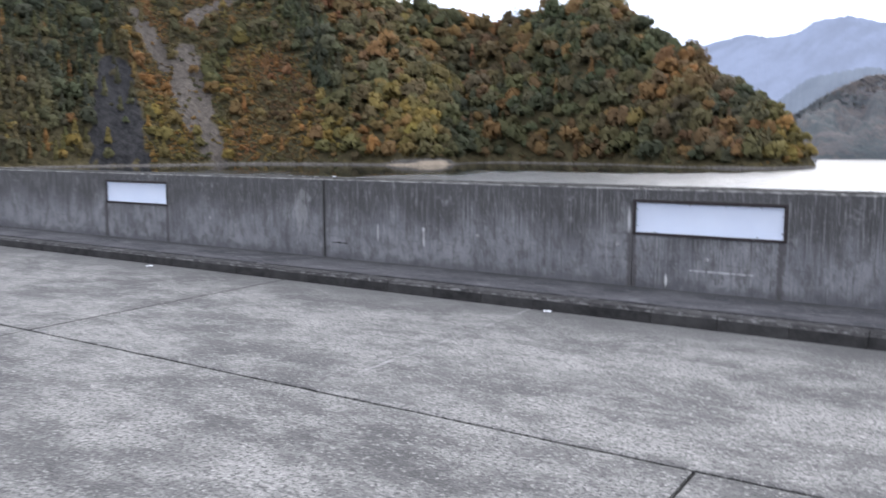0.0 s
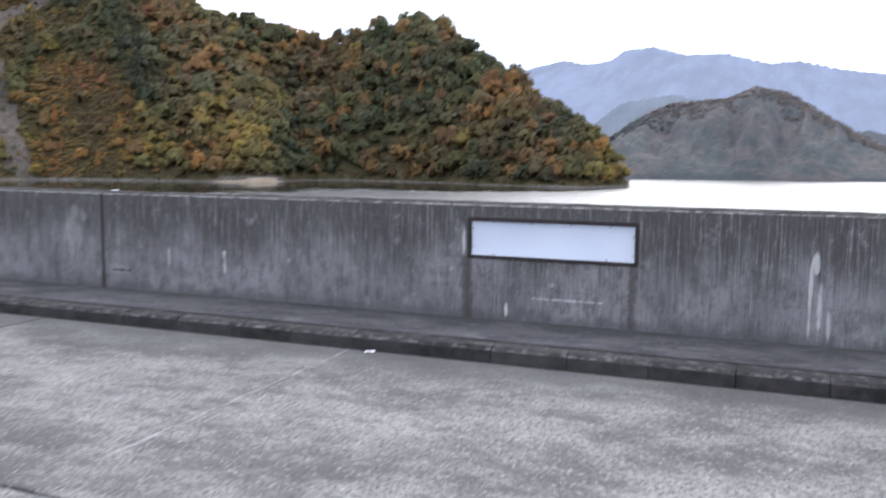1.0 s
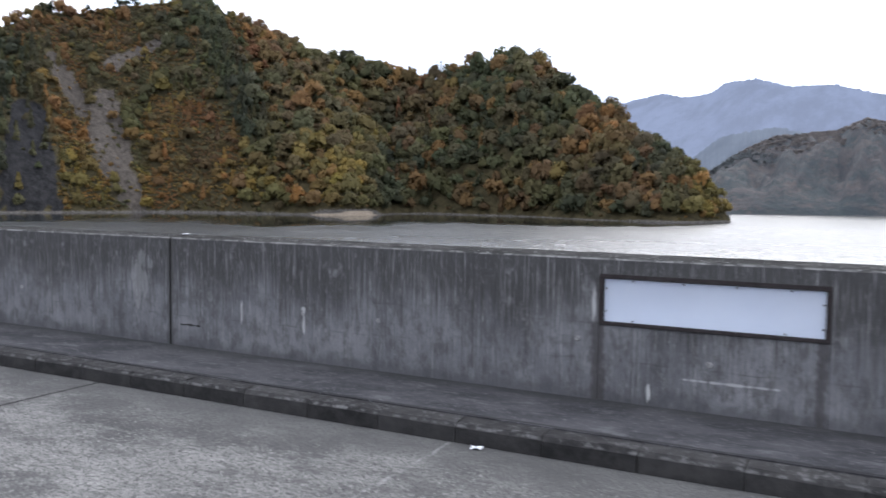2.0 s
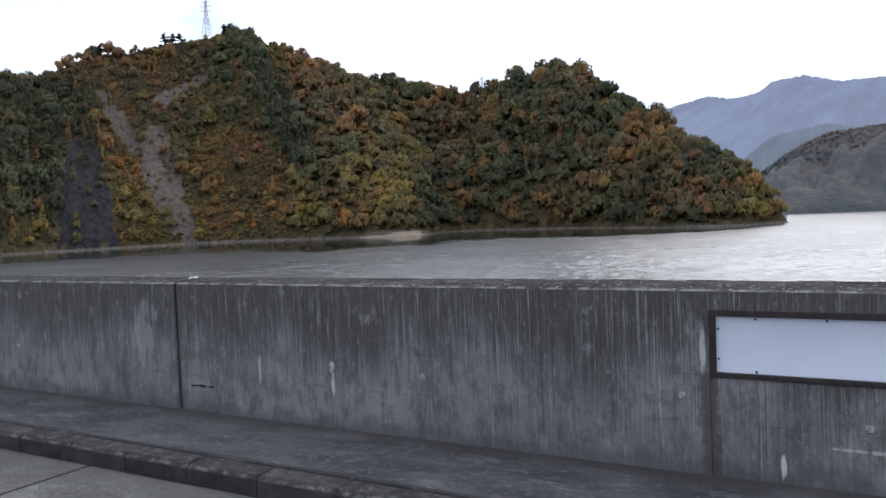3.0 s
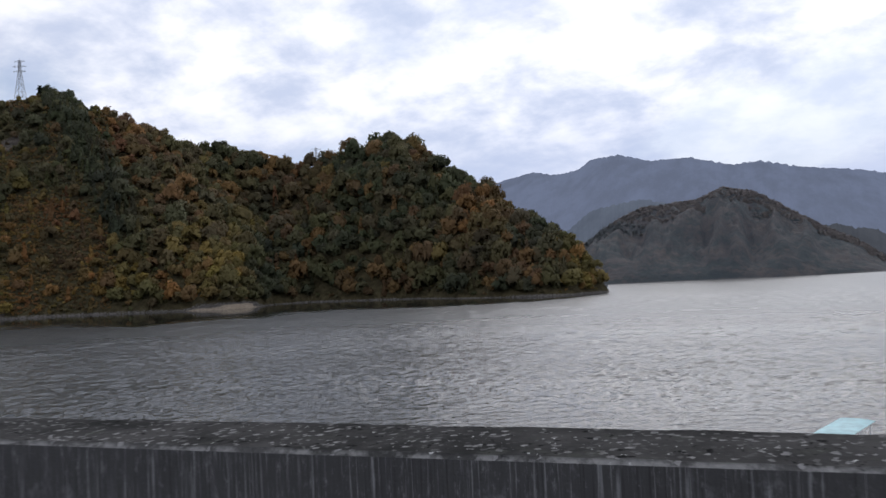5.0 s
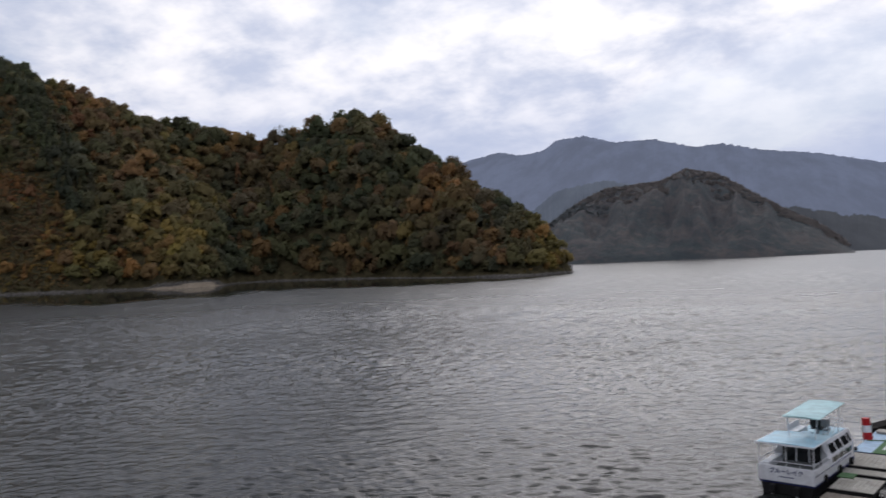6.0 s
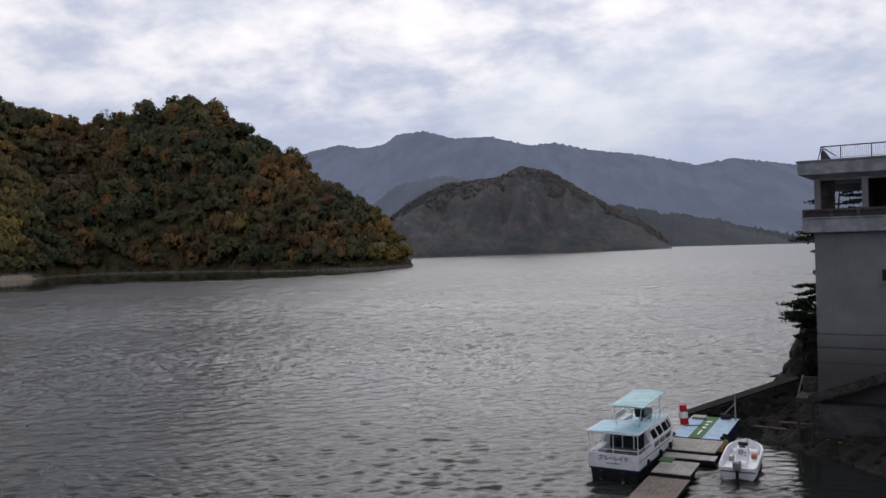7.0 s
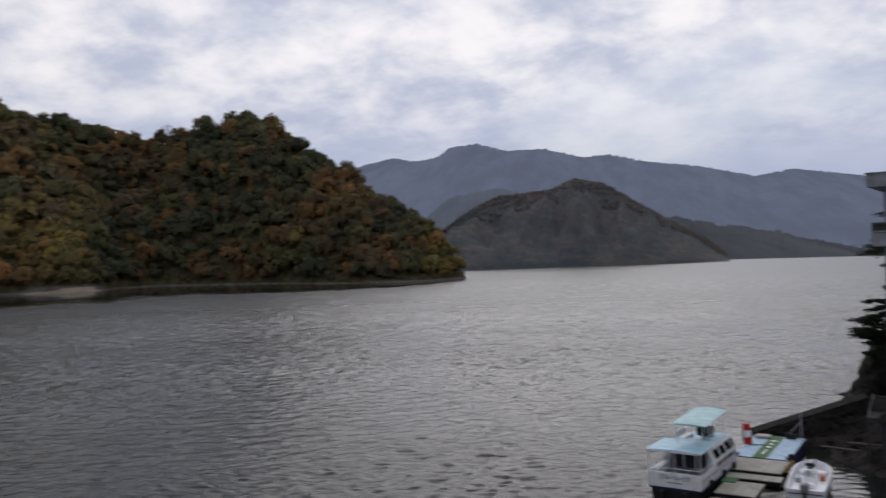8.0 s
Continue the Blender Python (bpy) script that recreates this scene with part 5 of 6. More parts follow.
# stair and ledge that climb along the tower's foot, and the ramp wall down to the jetty
def bank():
    """Rocky bank under the tower, falling to the water."""
    xs, ys = np.linspace(11, 62, 110), np.linspace(31, 92, 120)
    places = []
    for x in xs:
        for y in ys:
            # how far inland of the waterline, which runs from behind the jetty to the dam's end
            edge = 16.5 + max(0, (51.0 - y)) * 0.45 + max(0, y - 57) * 0.45
            inland = (x - edge) * 0.92
            inland += 0.8 * fractal(x * 0.35, y * 0.35, 1.0, 4)
            z = WATER_Z + 0.36 * inland if inland < 3.2 else WATER_Z + 1.15 + 0.75 * (inland - 3.2)
            if inland < 0:
                z = WATER_Z + 0.7 * inland
            z = min(z, 2.0 + 2.0 * fractal(x * 0.1, y * 0.1, 2.0, 3)) + 0.35 * fractal(x * 0.9, y * 0.9, 4.0, 4)
            places.append((x, y, z))
    me = array_mesh("bank", np.array(places), grid_faces(len(xs), len(ys)), M_ROCK, False)
    tagged(new("bank", me), "dark rocky bank of rubble under the tower", "bank", kind="structure")


bank()


def rubble():
    rng = np.random.default_rng(3)
    for n in range(280):
        y = rng.uniform(36, 56)
        edge = 16.5 + max(0, (51.0 - y)) * 0.45
        inland = rng.uniform(-0.3, 5.5)
        x = edge + inland / 0.92
        z = WATER_Z + 0.36 * min(inland, 3.2) + 0.75 * max(0, inland - 3.2)
        bm = bmesh.new()
        bmesh.ops.create_icosphere(bm, subdivisions=1, radius=1.0)
        s = 0.07 + 0.24 * rng.random() ** 3
        for v in bm.verts:
            v.co *= 1 + 0.35 * rng.uniform(-1, 1)
            v.co = Vector((v.co.x * s * 1.25, v.co.y * s, v.co.z * s * 0.7))
        ob = part("boulder", bm, M_ROCK)
        ob.matrix_world = pose(x, y, z + 0.1 * s, 0, 0, rng.uniform(0, 360))
        tagged(ob, "rough grey-brown boulder on the bank", "boulder", "bank boulders")


rubble()


def driftwood(x, y, z, long, turn):
    bm = bmesh.new()
    rings = []
    for k in range(7):
        q = k / 6
        r = 0.055 * (1 - 0.5 * q) * (1 + 0.2 * math.sin(5 * q + x))
        rings.append([(long * (q - 0.5), 0.08 * math.sin(4 * q + y) + r * math.cos(a), r * math.sin(a)) for a in np.linspace(0, 2 * math.pi, 8)[:-1]])
    ob = part("driftwood", add_loft(bm, rings), M_OLDWOOD)
    ob.matrix_world = pose(x, y, z, 0, 0, turn)
    tagged(ob, "bleached grey driftwood log lying on the bank", "driftwood", "driftwood on the bank")


driftwood(17.5, 51.6, WATER_Z + 0.42, 2.6, -28)
driftwood(18.6, 51.2, WATER_Z + 0.80, 1.9, -14)
driftwood(19.7, 47.2, WATER_Z + 0.62, 1.4, -50)
rock_mass("cliff", "dark rocky knoll behind the tower", M_ROCK, 18.9, 57.6, 34.0, 61.0, 3.0, WATER_Z - 0.5, -2.0, 7.0, 1.25, 0.0, None, True)


def ramp():
    """Masonry ramp wall from the jetty up to the tower's foot, with a landing and a stair along the tower."""
    r = thing("ramp", "dark masonry ramp wall rising from the jetty to the tower", "ramp")
    a, b = Vector((12.7, 57.0, -10.55)), Vector((20.2, 56.2, -7.9))
    way = (b - a)
    side = Vector((-way.y, way.x, 0)).normalized()
    bm = bmesh.new()
    rings = []
    for k in np.linspace(0, 1, 24):
        p = a + way * k
        w = 0.75
        rings.append([tuple(p - side * w), tuple(p + side * w), (p.x + side.x * w, p.y + side.y * w, WATER_Z - 0.6), (p.x - side.x * w, p.y - side.y * w, WATER_Z - 0.6)])
    add_loft(bm, rings)
    part("ramp_wall", bm, M_STAIN_SHADE, r)
    for k in range(13):
        q = k / 13
        p0, p1 = a + way * q, a + way * (q + 1 / 13 - 0.002)
        bm = bmesh.new()
        ring = lambda p: [tuple(p - side * 0.80 + Vector((0, 0, 0.003))), tuple(p + side * 0.80 + Vector((0, 0, 0.003))), tuple(p + side * 0.80 + Vector((0, 0, 0.11))), tuple(p - side * 0.80 + Vector((0, 0, 0.11)))]
        add_loft(bm, [ring(p0), ring(p1)])
        part("cap_stone", bm, M_RAMP, r)
    rng = np.random.default_rng(5)
    for k in range(60):
        q = rng.uniform(0.03, 0.98)
        p = a + way * q - side * 0.75
        z = rng.uniform(WATER_Z, max(p.z - 0.2, WATER_Z + 0.05))
        bm = boxed(-0.22, 0.22, -0.06, 0.06, -0.12, 0.12, 0.04)
        ob = part("stone", bm, M_ROCK, r)
        ob.matrix_world = Matrix.Translation((p.x, p.y, z)) @ Matrix.Rotation(math.atan2(way.y, way.x), 4, "Z")
    return r


ramp()


def tower_stair():
    s = thing("outside_stair", "concrete stair with a ledge climbing along the tower foot", "stair", TOWER)
    n = 26
    for k in range(n):
        x0 = 0.75 + k * 0.30
        z = -7.92 + k * 0.118
        part("step", boxed(x0, x0 + 0.34, -0.75, 0.595, z - 0.30, z, 0.01), M_STAIN_SHADE, s)
    bm = bmesh.new()
    add_loft(bm, [[(0.4, -0.85, -8.3), (0.4, -0.75, -8.3), (0.4, -0.75, -7.78), (0.4, -0.85, -7.78)], [(8.6, -0.85, -5.2), (8.6, -0.75, -5.2), (8.6, -0.75, -4.62), (8.6, -0.85, -4.62)]])
    part("string_wall", bm, M_STAIN_SHADE, s, "sloping concrete stair edge")
    part("landing", boxed(-0.30, 0.75, -0.8, 1.4, -8.25, -7.98, 0.02), M_STAIN_SHADE, s)
    part("landing_wall", boxed(-0.20, 0.74, 1.2, 1.4, -7.979, -7.1, 0.02), M_STAIN_SHADE, s)
    part("support_wall", boxed(0.9, 8.8, -0.7, 0.59, -11.2, -8.30, 0.02), M_CLIFF, s, "dark supporting wall")
    for x in (-0.25, 0.5):
        part("pier", boxed(x, x + 0.14, -0.7, -0.45, -11.2, -8.252, 0.01), M_CLIFF, s)
    part("gate_post", bar((-0.2, -0.6, -7.98), (0.1, -0.55, -6.7), 0.035, 6), M_STEEL, s)
    return s


tower_stair()
pine_tree(41, 6.7, 2.2, pose(22.2, 56.3, -7.4), "dark pine growing on the rocks beside the tower", -0.05, 0.22, 13, 0.13)
pine_tree(42, 10.0, 3.2, pose(24.6, 61.0, -5.5), "dark pine behind the tower gallery", -0.02, 0.5, 8, 0.13)


# ---- jetty and boats ----
QUAY = Matrix.Translation((8.69, 41.98, 0.0)) @ Matrix.Rotation(math.atan2(0.93, 0.37) - math.pi / 2, 4, "Z")


def pontoon(label, x0, x1, y0, y1, top, planks, across=True, tilt=0.0, wood=None):
    """A floating deck: floats below, a dark frame, and planks on top."""
    p = thing("pontoon", label, "pontoon", QUAY @ pose(0, 0, 0, 0, tilt, 0), "jetty pontoons")
    part("deck_frame", boxed(x0 + 0.03, x1 - 0.03, y0 + 0.03, y1 - 0.03, top - 0.24, top - 0.041, 0.01), M_BLACK, p)
    for k in range(3):
        y = y0 + 0.15 + k * (y1 - y0 - 1.0) / 2
        part("float", bar((x0 + 0.2, y + 0.35, WATER_Z + 0.08), (x1 - 0.2, y + 0.35, WATER_Z + 0.08), 0.26, 10), M_BLACK, p)
    for k in range(planks):
        if across:
            a = y0 + (y1 - y0) * k / planks
            part("plank", boxed(x0, x1, a + 0.005, a + (y1 - y0) / planks - 0.005, top - 0.04, top, 0.006), wood or M_WOOD, p)
        else:
            a = x0 + (x1 - x0) * k / planks
            part("plank", boxed(a + 0.005, a + (x1 - x0) / planks - 0.005, y0, y1, top - 0.04, top, 0.006), wood or M_WOOD, p)
    return p


pontoon("grey weathered plank pontoon beside the tour boat", 0.15, 2.08, -0.02, 2.45, -10.08, 9, False)
pontoon("low brown-stained plank pontoon at the jetty end", 0.12, 2.15, -4.5, -0.35, -10.2, 9, False, 0.0, M_OLDWOOD)
pontoon("grey plank pontoon in the middle of the jetty", -0.45, 2.42, 4.65, 7.42, -10.05, 12, False)
pontoon("low plank landing between two pontoons", -0.40, 2.60, 3.55, 4.58, -10.2, 10, False)


def blue_pontoon():
    p = thing("pontoon", "sky-blue painted pontoon with a green walking strip", "pontoon", QUAY, "jetty pontoons")
    x0, x1, y0, y1, top = -0.58, 2.34, 7.60, 13.5, -10.05
    part("hull", boxed(x0, x1, y0, y1, WATER_Z - 0.2, top - 0.006, 0.03), M_NAVY, p)
    part("deck", boxed(x0, 0.38, y0, y1, top - 0.005, top + 0.02, 0.004), M_DOCKBLUE, p, "sky-blue deck")
    part("deck", boxed(1.16, x1, y0, y1, top - 0.005, top + 0.02, 0.004), M_DOCKBLUE, p, "sky-blue deck")
    strip = part("strip", boxed(0.384, 1.156, y0, y1, top - 0.005, top + 0.026, 0.004), M_GREEN, p, "green strip with pale lettering")
    for k, (w, h) in enumerate(((0.05, 0.9), (0.06, 0.3), (0.12, 0.35), (0.10, 0.3), (0.16, 0.3))):
        y = y0 + 0.9 + k * 0.85
        part("letter_bar", boxed(0.77 - w, 0.77 + w, y, y + h, top + 0.027, top + 0.031), M_WHITE, strip)
    for x, y in ((2.3, 7.7), (2.3, 8.4), (-0.5, 7.8)):
        bm = bmesh.new()
        bmesh.ops.create_uvsphere(bm, u_segments=10, v_segments=7, radius=0.14, matrix=Matrix.Translation((x, y, top + 0.1)) @ Matrix.Diagonal((1, 1, 0.8, 1)))
        part("fender", bm, M_BLACK, p)
    return p


blue_pontoon()


def small_jetty_things():
    mat = thing("door_mat", "green rubber mat lying on the plank pontoon", "mat", QUAY)
    part("mat", boxed(0.02, 0.75, 2.0, 2.9, -10.079, -10.03, 0.015), M_GREEN, mat)
    buoy = thing("marker_post", "leaning red and white striped marker post", "marker", QUAY @ pose(-0.50, 10.9, -10.03, 0, -4, 0))
    for k, m in enumerate((M_RED, M_WHITE, M_RED)):
        bm = bmesh.new()
        bmesh.ops.create_cone(bm, cap_ends=True, segments=16, radius1=0.26 - 0.015 * k, radius2=0.25 - 0.015 * k, depth=0.398, matrix=Matrix.Translation((0, 0, 0.2 + 0.40 * k)))
        part("band", bm, m, buoy, ("red band", "white band", "red band")[k])
    locker = thing("deck_box", "low pale wooden box on the blue pontoon", "box", QUAY)
    part("lid", boxed(-0.40, 0.42, 12.4, 13.1, -9.92, -9.86, 0.01), M_WOOD, locker)
    part("body", boxed(-0.36, 0.38, 12.45, 13.05, -10.03, -9.921, 0.01), M_WOOD, locker)
    davit = thing("davit", "grey steel post with a slanting brace on the pontoon", "davit", QUAY)
    part("post", bar((2.16, 13.15, -10.03), (2.16, 13.15, -8.35), 0.045, 8), M_STEEL, davit)
    part("post", bar((2.22, 12.85, -10.03), (2.18, 13.1, -8.75), 0.035, 8), M_STEEL, davit)
    part("brace", bar((1.2, 13.3, -10.03), (2.14, 13.15, -9.0), 0.035, 8), M_STEEL, davit)
    winch = bmesh.new()
    bmesh.ops.create_cone(winch, cap_ends=True, segments=12, radius1=0.2, radius2=0.15, depth=0.6, matrix=Matrix.Translation((1.6, 13.1, -9.86)) @ Matrix.Rotation(radians(90), 4, "Y"))
    part("winch", winch, M_BLACK, davit)
    oar = thing("oar", "green-painted oar lying on the blue pontoon", "oar", QUAY @ pose(-0.45, 10.3, -9.99, 0, 0, 8))
    part("shaft", bar((0.0, 0, 0), (0.75, 0.25, 0), 0.025, 6), M_GREEN, oar)
    part("blade", boxed(0.72, 1.10, 0.18, 0.36, -0.015, 0.012, 0.006), M_GREEN, oar)
    rng = np.random.default_rng(2)
    rope = thing("rope_coil", "heap of yellow mooring rope and floats", "rope", QUAY)
    for k in range(14):
        bm = bmesh.new()
        bmesh.ops.create_icosphere(bm, subdivisions=1, radius=0.09, matrix=Matrix.Translation((2.62 + rng.uniform(-0.12, 0.12), 5.0 + k * 0.16, -10.0 + rng.uniform(-0.06, 0.1))))
        part("float", bm, M_YELLOWISH, rope)


M_YELLOWISH = plain("old_yellow_float", (0.35, 0.22, 0.06), 0.7, 0.0, 0.5, 5)
small_jetty_things()


def text_mesh(words, size, depth=0.004):
    curve = bpy.data.curves.new("letters", "FONT")
    curve.offset = 0.008
    curve.body, curve.size, curve.extrude, curve.align_x, curve.align_y = words, size, depth, "CENTER", "CENTER"
    ob = new("letters", curve)
    me = bpy.data.meshes.new_from_object(ob.evaluated_get(bpy.context.evaluated_depsgraph_get()))
    bpy.data.objects.remove(ob)
    return me


def tour_boat():
    """Local x to the right, y to the bow, z up from the water."""
    t = thing("tour_boat", "small white sightseeing boat with pale blue roofs, moored", "boat", QUAY @ pose(-1.60, -0.50, WATER_Z, 0, 0, -2.5))
    half, bow = 1.32, 8.3

    def outline(y, w):
        k = max(0.0, (y - 5.6) / (bow - 5.6))
        return w * (1 - k ** 2.4)

    def hull_ring(y, w_low, w_top, z_low, z_top):
        k = max(0.0, (y - 5.0) / (bow - 5.0))
        z_top = z_top + 0.30 * k
        a, c = outline(y, w_low), outline(y, w_top)
        return [(-a, y, z_low), (-c, y, z_top), (c, y, z_top), (a, y, z_low)]

    ys = [0, 1, 2, 3, 4, 5, 5.6, 6.4, 7.0, 7.6, 8.1, 8.28]
    for name, label, material, low, high, z0, z1 in (("hull_bottom", "dark lower hull", M_BLACK, 0.84, 0.92, -0.25, 0.50), ("boot_stripe", "navy stripe along the hull", M_NAVY, 0.985, 1.005, 0.501, 0.60), ("hull", "white hull side", M_WHITE, 0.985, 1.0, 0.601, 1.06)):
        part(name, add_loft(bmesh.new(), [hull_ring(y, half * low, half * high, z0, z1) for y in ys]), material, t, label)
    part("transom", boxed(-half, half, -0.07, -0.001, 0.60, 1.36, 0.02), M_WHITE, t, "white stern board")
    for sgn in (-1, 1):
        part("side_board", boxed(sgn * half - 0.035, sgn * half + 0.035, 0.001, 2.25, 1.05, 1.36, 0.012), M_WHITE, t)
    # stern well, roof posts and grab rails
    part("well_floor", boxed(-half + 0.06, half - 0.06, 0.02, 2.4, 1.062, 1.08), M_STEEL, t)
    part("stern_bench", boxed(-half + 0.07, -half + 0.45, 0.25, 2.1, 1.081, 1.42, 0.03), M_WHITE, t)
    for sgn in (-1, 1):
        for y in (0.02, 2.0):
            part("roof_post", bar((sgn * (half - 0.04), y, 1.36), (sgn * (half - 0.04), y, 2.42), 0.026, 8), M_WHITE, t)
        part("grab_rail", bar((sgn * (half - 0.03), 0.02, 1.56), (sgn * (half - 0.03), 2.2, 1.56), 0.020, 8), M_WHITE, t)
        for y in (0.75, 1.45):
            part("rail_stanchion", bar((sgn * (half - 0.03), y, 1.36), (sgn * (half - 0.03), y, 1.56), 0.016, 6), M_WHITE, t)
    part("roof_post", bar((0.02, -0.03, 1.36), (0.02, -0.03, 2.42), 0.026, 8), M_WHITE, t)
    part("grab_rail", bar((-half + 0.03, -0.03, 1.56), (half - 0.03, -0.03, 1.56), 0.020, 8), M_WHITE, t)
    for x in (-0.65, 0.68):
        part("rail_stanchion", bar((x, -0.03, 1.36), (x, -0.03, 1.56), 0.016, 6), M_WHITE, t)
    # cabin: upright sides, then panes that lean in to the upper deck
    cab0, knee, deck = 2.3, 1.50, 2.10
    lean = 0.34 / (deck - knee)

    def side(y, z):
        w = half - 0.02 - max(0.0, z - knee) * lean
        return outline(y, w)

    bm = bmesh.new()
    rings = []
    for y, drop in ((cab0, 0), (4.0, 0), (5.4, 0.0), (6.4, 0.02), (7.0, 0.10), (7.5, 0.42)):
        top = deck - drop
        k = min(knee, top - 0.05)
        rings.append([(-side(y, 1.0), y, 1.06), (-side(y, k), y, k), (-side(y, top), y, top), (side(y, top), y, top), (side(y, k), y, k), (side(y, 1.0), y, 1.06)])
    add_loft(bm, rings)
    part("cabin", bm, M_WHITE, t, "white cabin")
    for sgn in (-1, 1):
        for k in range(4):
            y = 2.72 + k * 1.0
            for z0, z1, slant, name in ((1.57, 1.96, 0.08, "window"), (1.14, 1.40, 0.0, "lower_window")):
                w = 0.84 if name == "window" else 0.88
                ring = [(sgn * (side(yy, z) + 0.006), yy, z) for yy, z in ((y, z0), (y + w, z0), (y + w + slant * 0.5, z1), (y + slant, z1))]
                part(name, add_loft(bmesh.new(), [[(p[0] - sgn * 0.03, p[1], p[2]) for p in ring], ring]), M_GLASS, t)
        wing = [(sgn * side(2.3, 1.45), 2.0, 1.45), (sgn * side(2.3, 2.2), 2.25, 2.06), (sgn * side(2.3, 2.2), 2.60, 2.06), (sgn * side(2.3, 1.45), 2.60, 1.45)]
        part("side_wing", add_loft(bmesh.new(), [[(p[0] + sgn * 0.008, p[1], p[2]) for p in wing], [(p[0] + sgn * 0.04, p[1], p[2]) for p in wing]]), M_WHITE, t)
        part("rubbing_strake", bar((sgn * (half + 0.01), 0.1, 1.03), (sgn * (half + 0.01), 5.5, 1.03), 0.022, 6), M_NAVY, t)
    # dark sheet on the closed cabin, standing for its shaded inside
    part("cabin_shade_sheet", boxed(-0.95, 0.90, cab0 - 0.022, cab0 - 0.002, 1.09, 2.05), M_GLASS, t, "dark glass sheet for the shade inside the cabin front")
    for x in (-0.28, 0.34):
        part("door_frame", boxed(x - 0.03, x + 0.03, cab0 - 0.045, cab0 - 0.023, 1.09, 2.05), M_WHITE, t)
    part("bulkhead", boxed(-1.26, -0.96, cab0 - 0.05, cab0 - 0.001, 1.09, 2.08), M_WHITE, t)
    roof = bmesh.new()
    rings = []
    for y in np.linspace(-0.14, 2.62, 7):
        rings.append([(x, y, 2.44 + 0.06 * (1 - (x / 1.36) ** 2)) for x in np.linspace(-1.36, 1.36, 9)] + [(x, y, 2.40) for x in np.linspace(1.36, -1.36, 3)])
    add_loft(roof, rings)
    part("aft_roof", roof, M_BLUE, t, "pale blue curved stern roof")
    part("roof_fascia", boxed(-1.38, 1.38, -0.17, -0.141, 2.36, 2.45, 0.008), M_WHITE, t)
    for sgn in (-1, 1):
        part("roof_edge", bar((sgn * 1.37, -0.15, 2.42), (sgn * 1.37, 2.62, 2.42), 0.035, 6), M_WHITE, t)
    part("upper_deck", boxed(-0.88, 0.88, 2.63, 6.3, deck + 0.002, deck + 0.05, 0.01), M_BLUE, t, "pale blue upper deck")
    # upper deck: seats, wheel stand, rails and sun canopy
    z = deck + 0.051
    part("bench", boxed(-0.85, -0.35, 2.75, 4.3, z, z + 0.34, 0.03), M_WHITE, t)
    part("bench_back", boxed(-0.87, -0.80, 2.75, 4.3, z + 0.341, z + 0.62, 0.02), M_WHITE, t)
    part("locker", boxed(-0.25, 0.30, 2.8, 3.2, z, z + 0.30, 0.02), M_BLUE, t)
    part("helm", boxed(-0.10, 0.45, 5.0, 5.35, z, z + 0.62, 0.04), M_STEEL, t, "grey steering console")
    seat = part("helm_seat", boxed(-0.12, 0.42, 4.0, 4.45, z + 0.25, z + 0.36, 0.04), M_BLACK, t)
    part("seat_back", boxed(-0.12, 0.42, 3.93, 4.0, z + 0.361, z + 0.75, 0.03), M_BLACK, seat)
    part("seat_pillar", boxed(0.08, 0.22, 4.12, 4.3, z, z + 0.249, 0.01), M_STEEL, seat)
    for sgn in (-1, 1):
        for dz in (0.26, 0.50):
            part("deck_rail", bar((sgn * 0.86, 2.8, z + dz), (sgn * 0.80, 6.2, z + dz), 0.018, 6), M_WHITE, t)
        for y in (2.8, 3.65, 4.5, 5.35, 6.2):
            w = 0.86 - 0.06 * (y - 2.8) / 3.4
            part("rail_post", bar((sgn * w, y, z), (sgn * w, y, z + 0.50), 0.018, 6), M_WHITE, t)
    for dz in (0.26, 0.50):
        part("deck_rail", bar((-0.8, 6.2, z + dz), (0.8, 6.2, z + dz), 0.018, 6), M_WHITE, t)
    canopy = bmesh.new()
    rings = []
    for y in np.linspace(0.75, 5.1, 6):
        mid = 0.50 - 0.03 * (y - 0.75)
        rings.append([(mid + x, y, 3.60 + 0.02 * (y - 0.75) + 0.06 * (1 - (x / 0.88) ** 2)) for x in np.linspace(-0.88, 0.88, 7)] + [(mid + x, y, 3.57 + 0.02 * (y - 0.75)) for x in (0.88, 0.0, -0.88)])
    add_loft(canopy, rings)
    part("canopy", canopy, M_AQUA, t, "pale blue sun canopy")
    for x, foot in ((-0.25, -0.25), (1.2, 0.95)):
        for y, low in ((1.15, 2.46), (4.8, z)):
            part("canopy_pole", bar((foot, y + 0.2, low), (x - 0.03 * y, y, 3.59), 0.022, 6), M_WHITE, t)
    name_me = text_mesh("ブルーレイク", 0.265)
    name_me.materials.clear()
    name_me.materials.append(M_NAVY)
    letters = new("name_letters", name_me)
    letters.parent = t
    letters.matrix_local = Matrix.Translation((0.02, -0.074, 1.10)) @ Matrix.Rotation(radians(90), 4, "X")
    tagged(letters, "dark blue painted boat name")
    for k in range(7):
        part("small_lettering", boxed(-0.33 + k * 0.10, -0.255 + k * 0.10, -0.076, -0.071, 0.83, 0.885), M_NAVY, t)
    for x in (-0.6, 0.55):
        drive = part("outdrive", boxed(x - 0.13, x + 0.13, -0.34, -0.071, 0.08, 0.5, 0.04), M_BLACK, t)
        part("drive_leg", boxed(x - 0.05, x + 0.05, -0.30, -0.12, -0.3, 0.08, 0.02), M_STEEL, drive)
    for y in (1.2, 3.4, 5.2):
        bm = bmesh.new()
        bmesh.ops.create_uvsphere(bm, u_segments=10, v_segments=8, radius=0.13, matrix=Matrix.Translation((half + 0.13, y, 0.72)) @ Matrix.Diagonal((0.8, 0.8, 1.6, 1)))
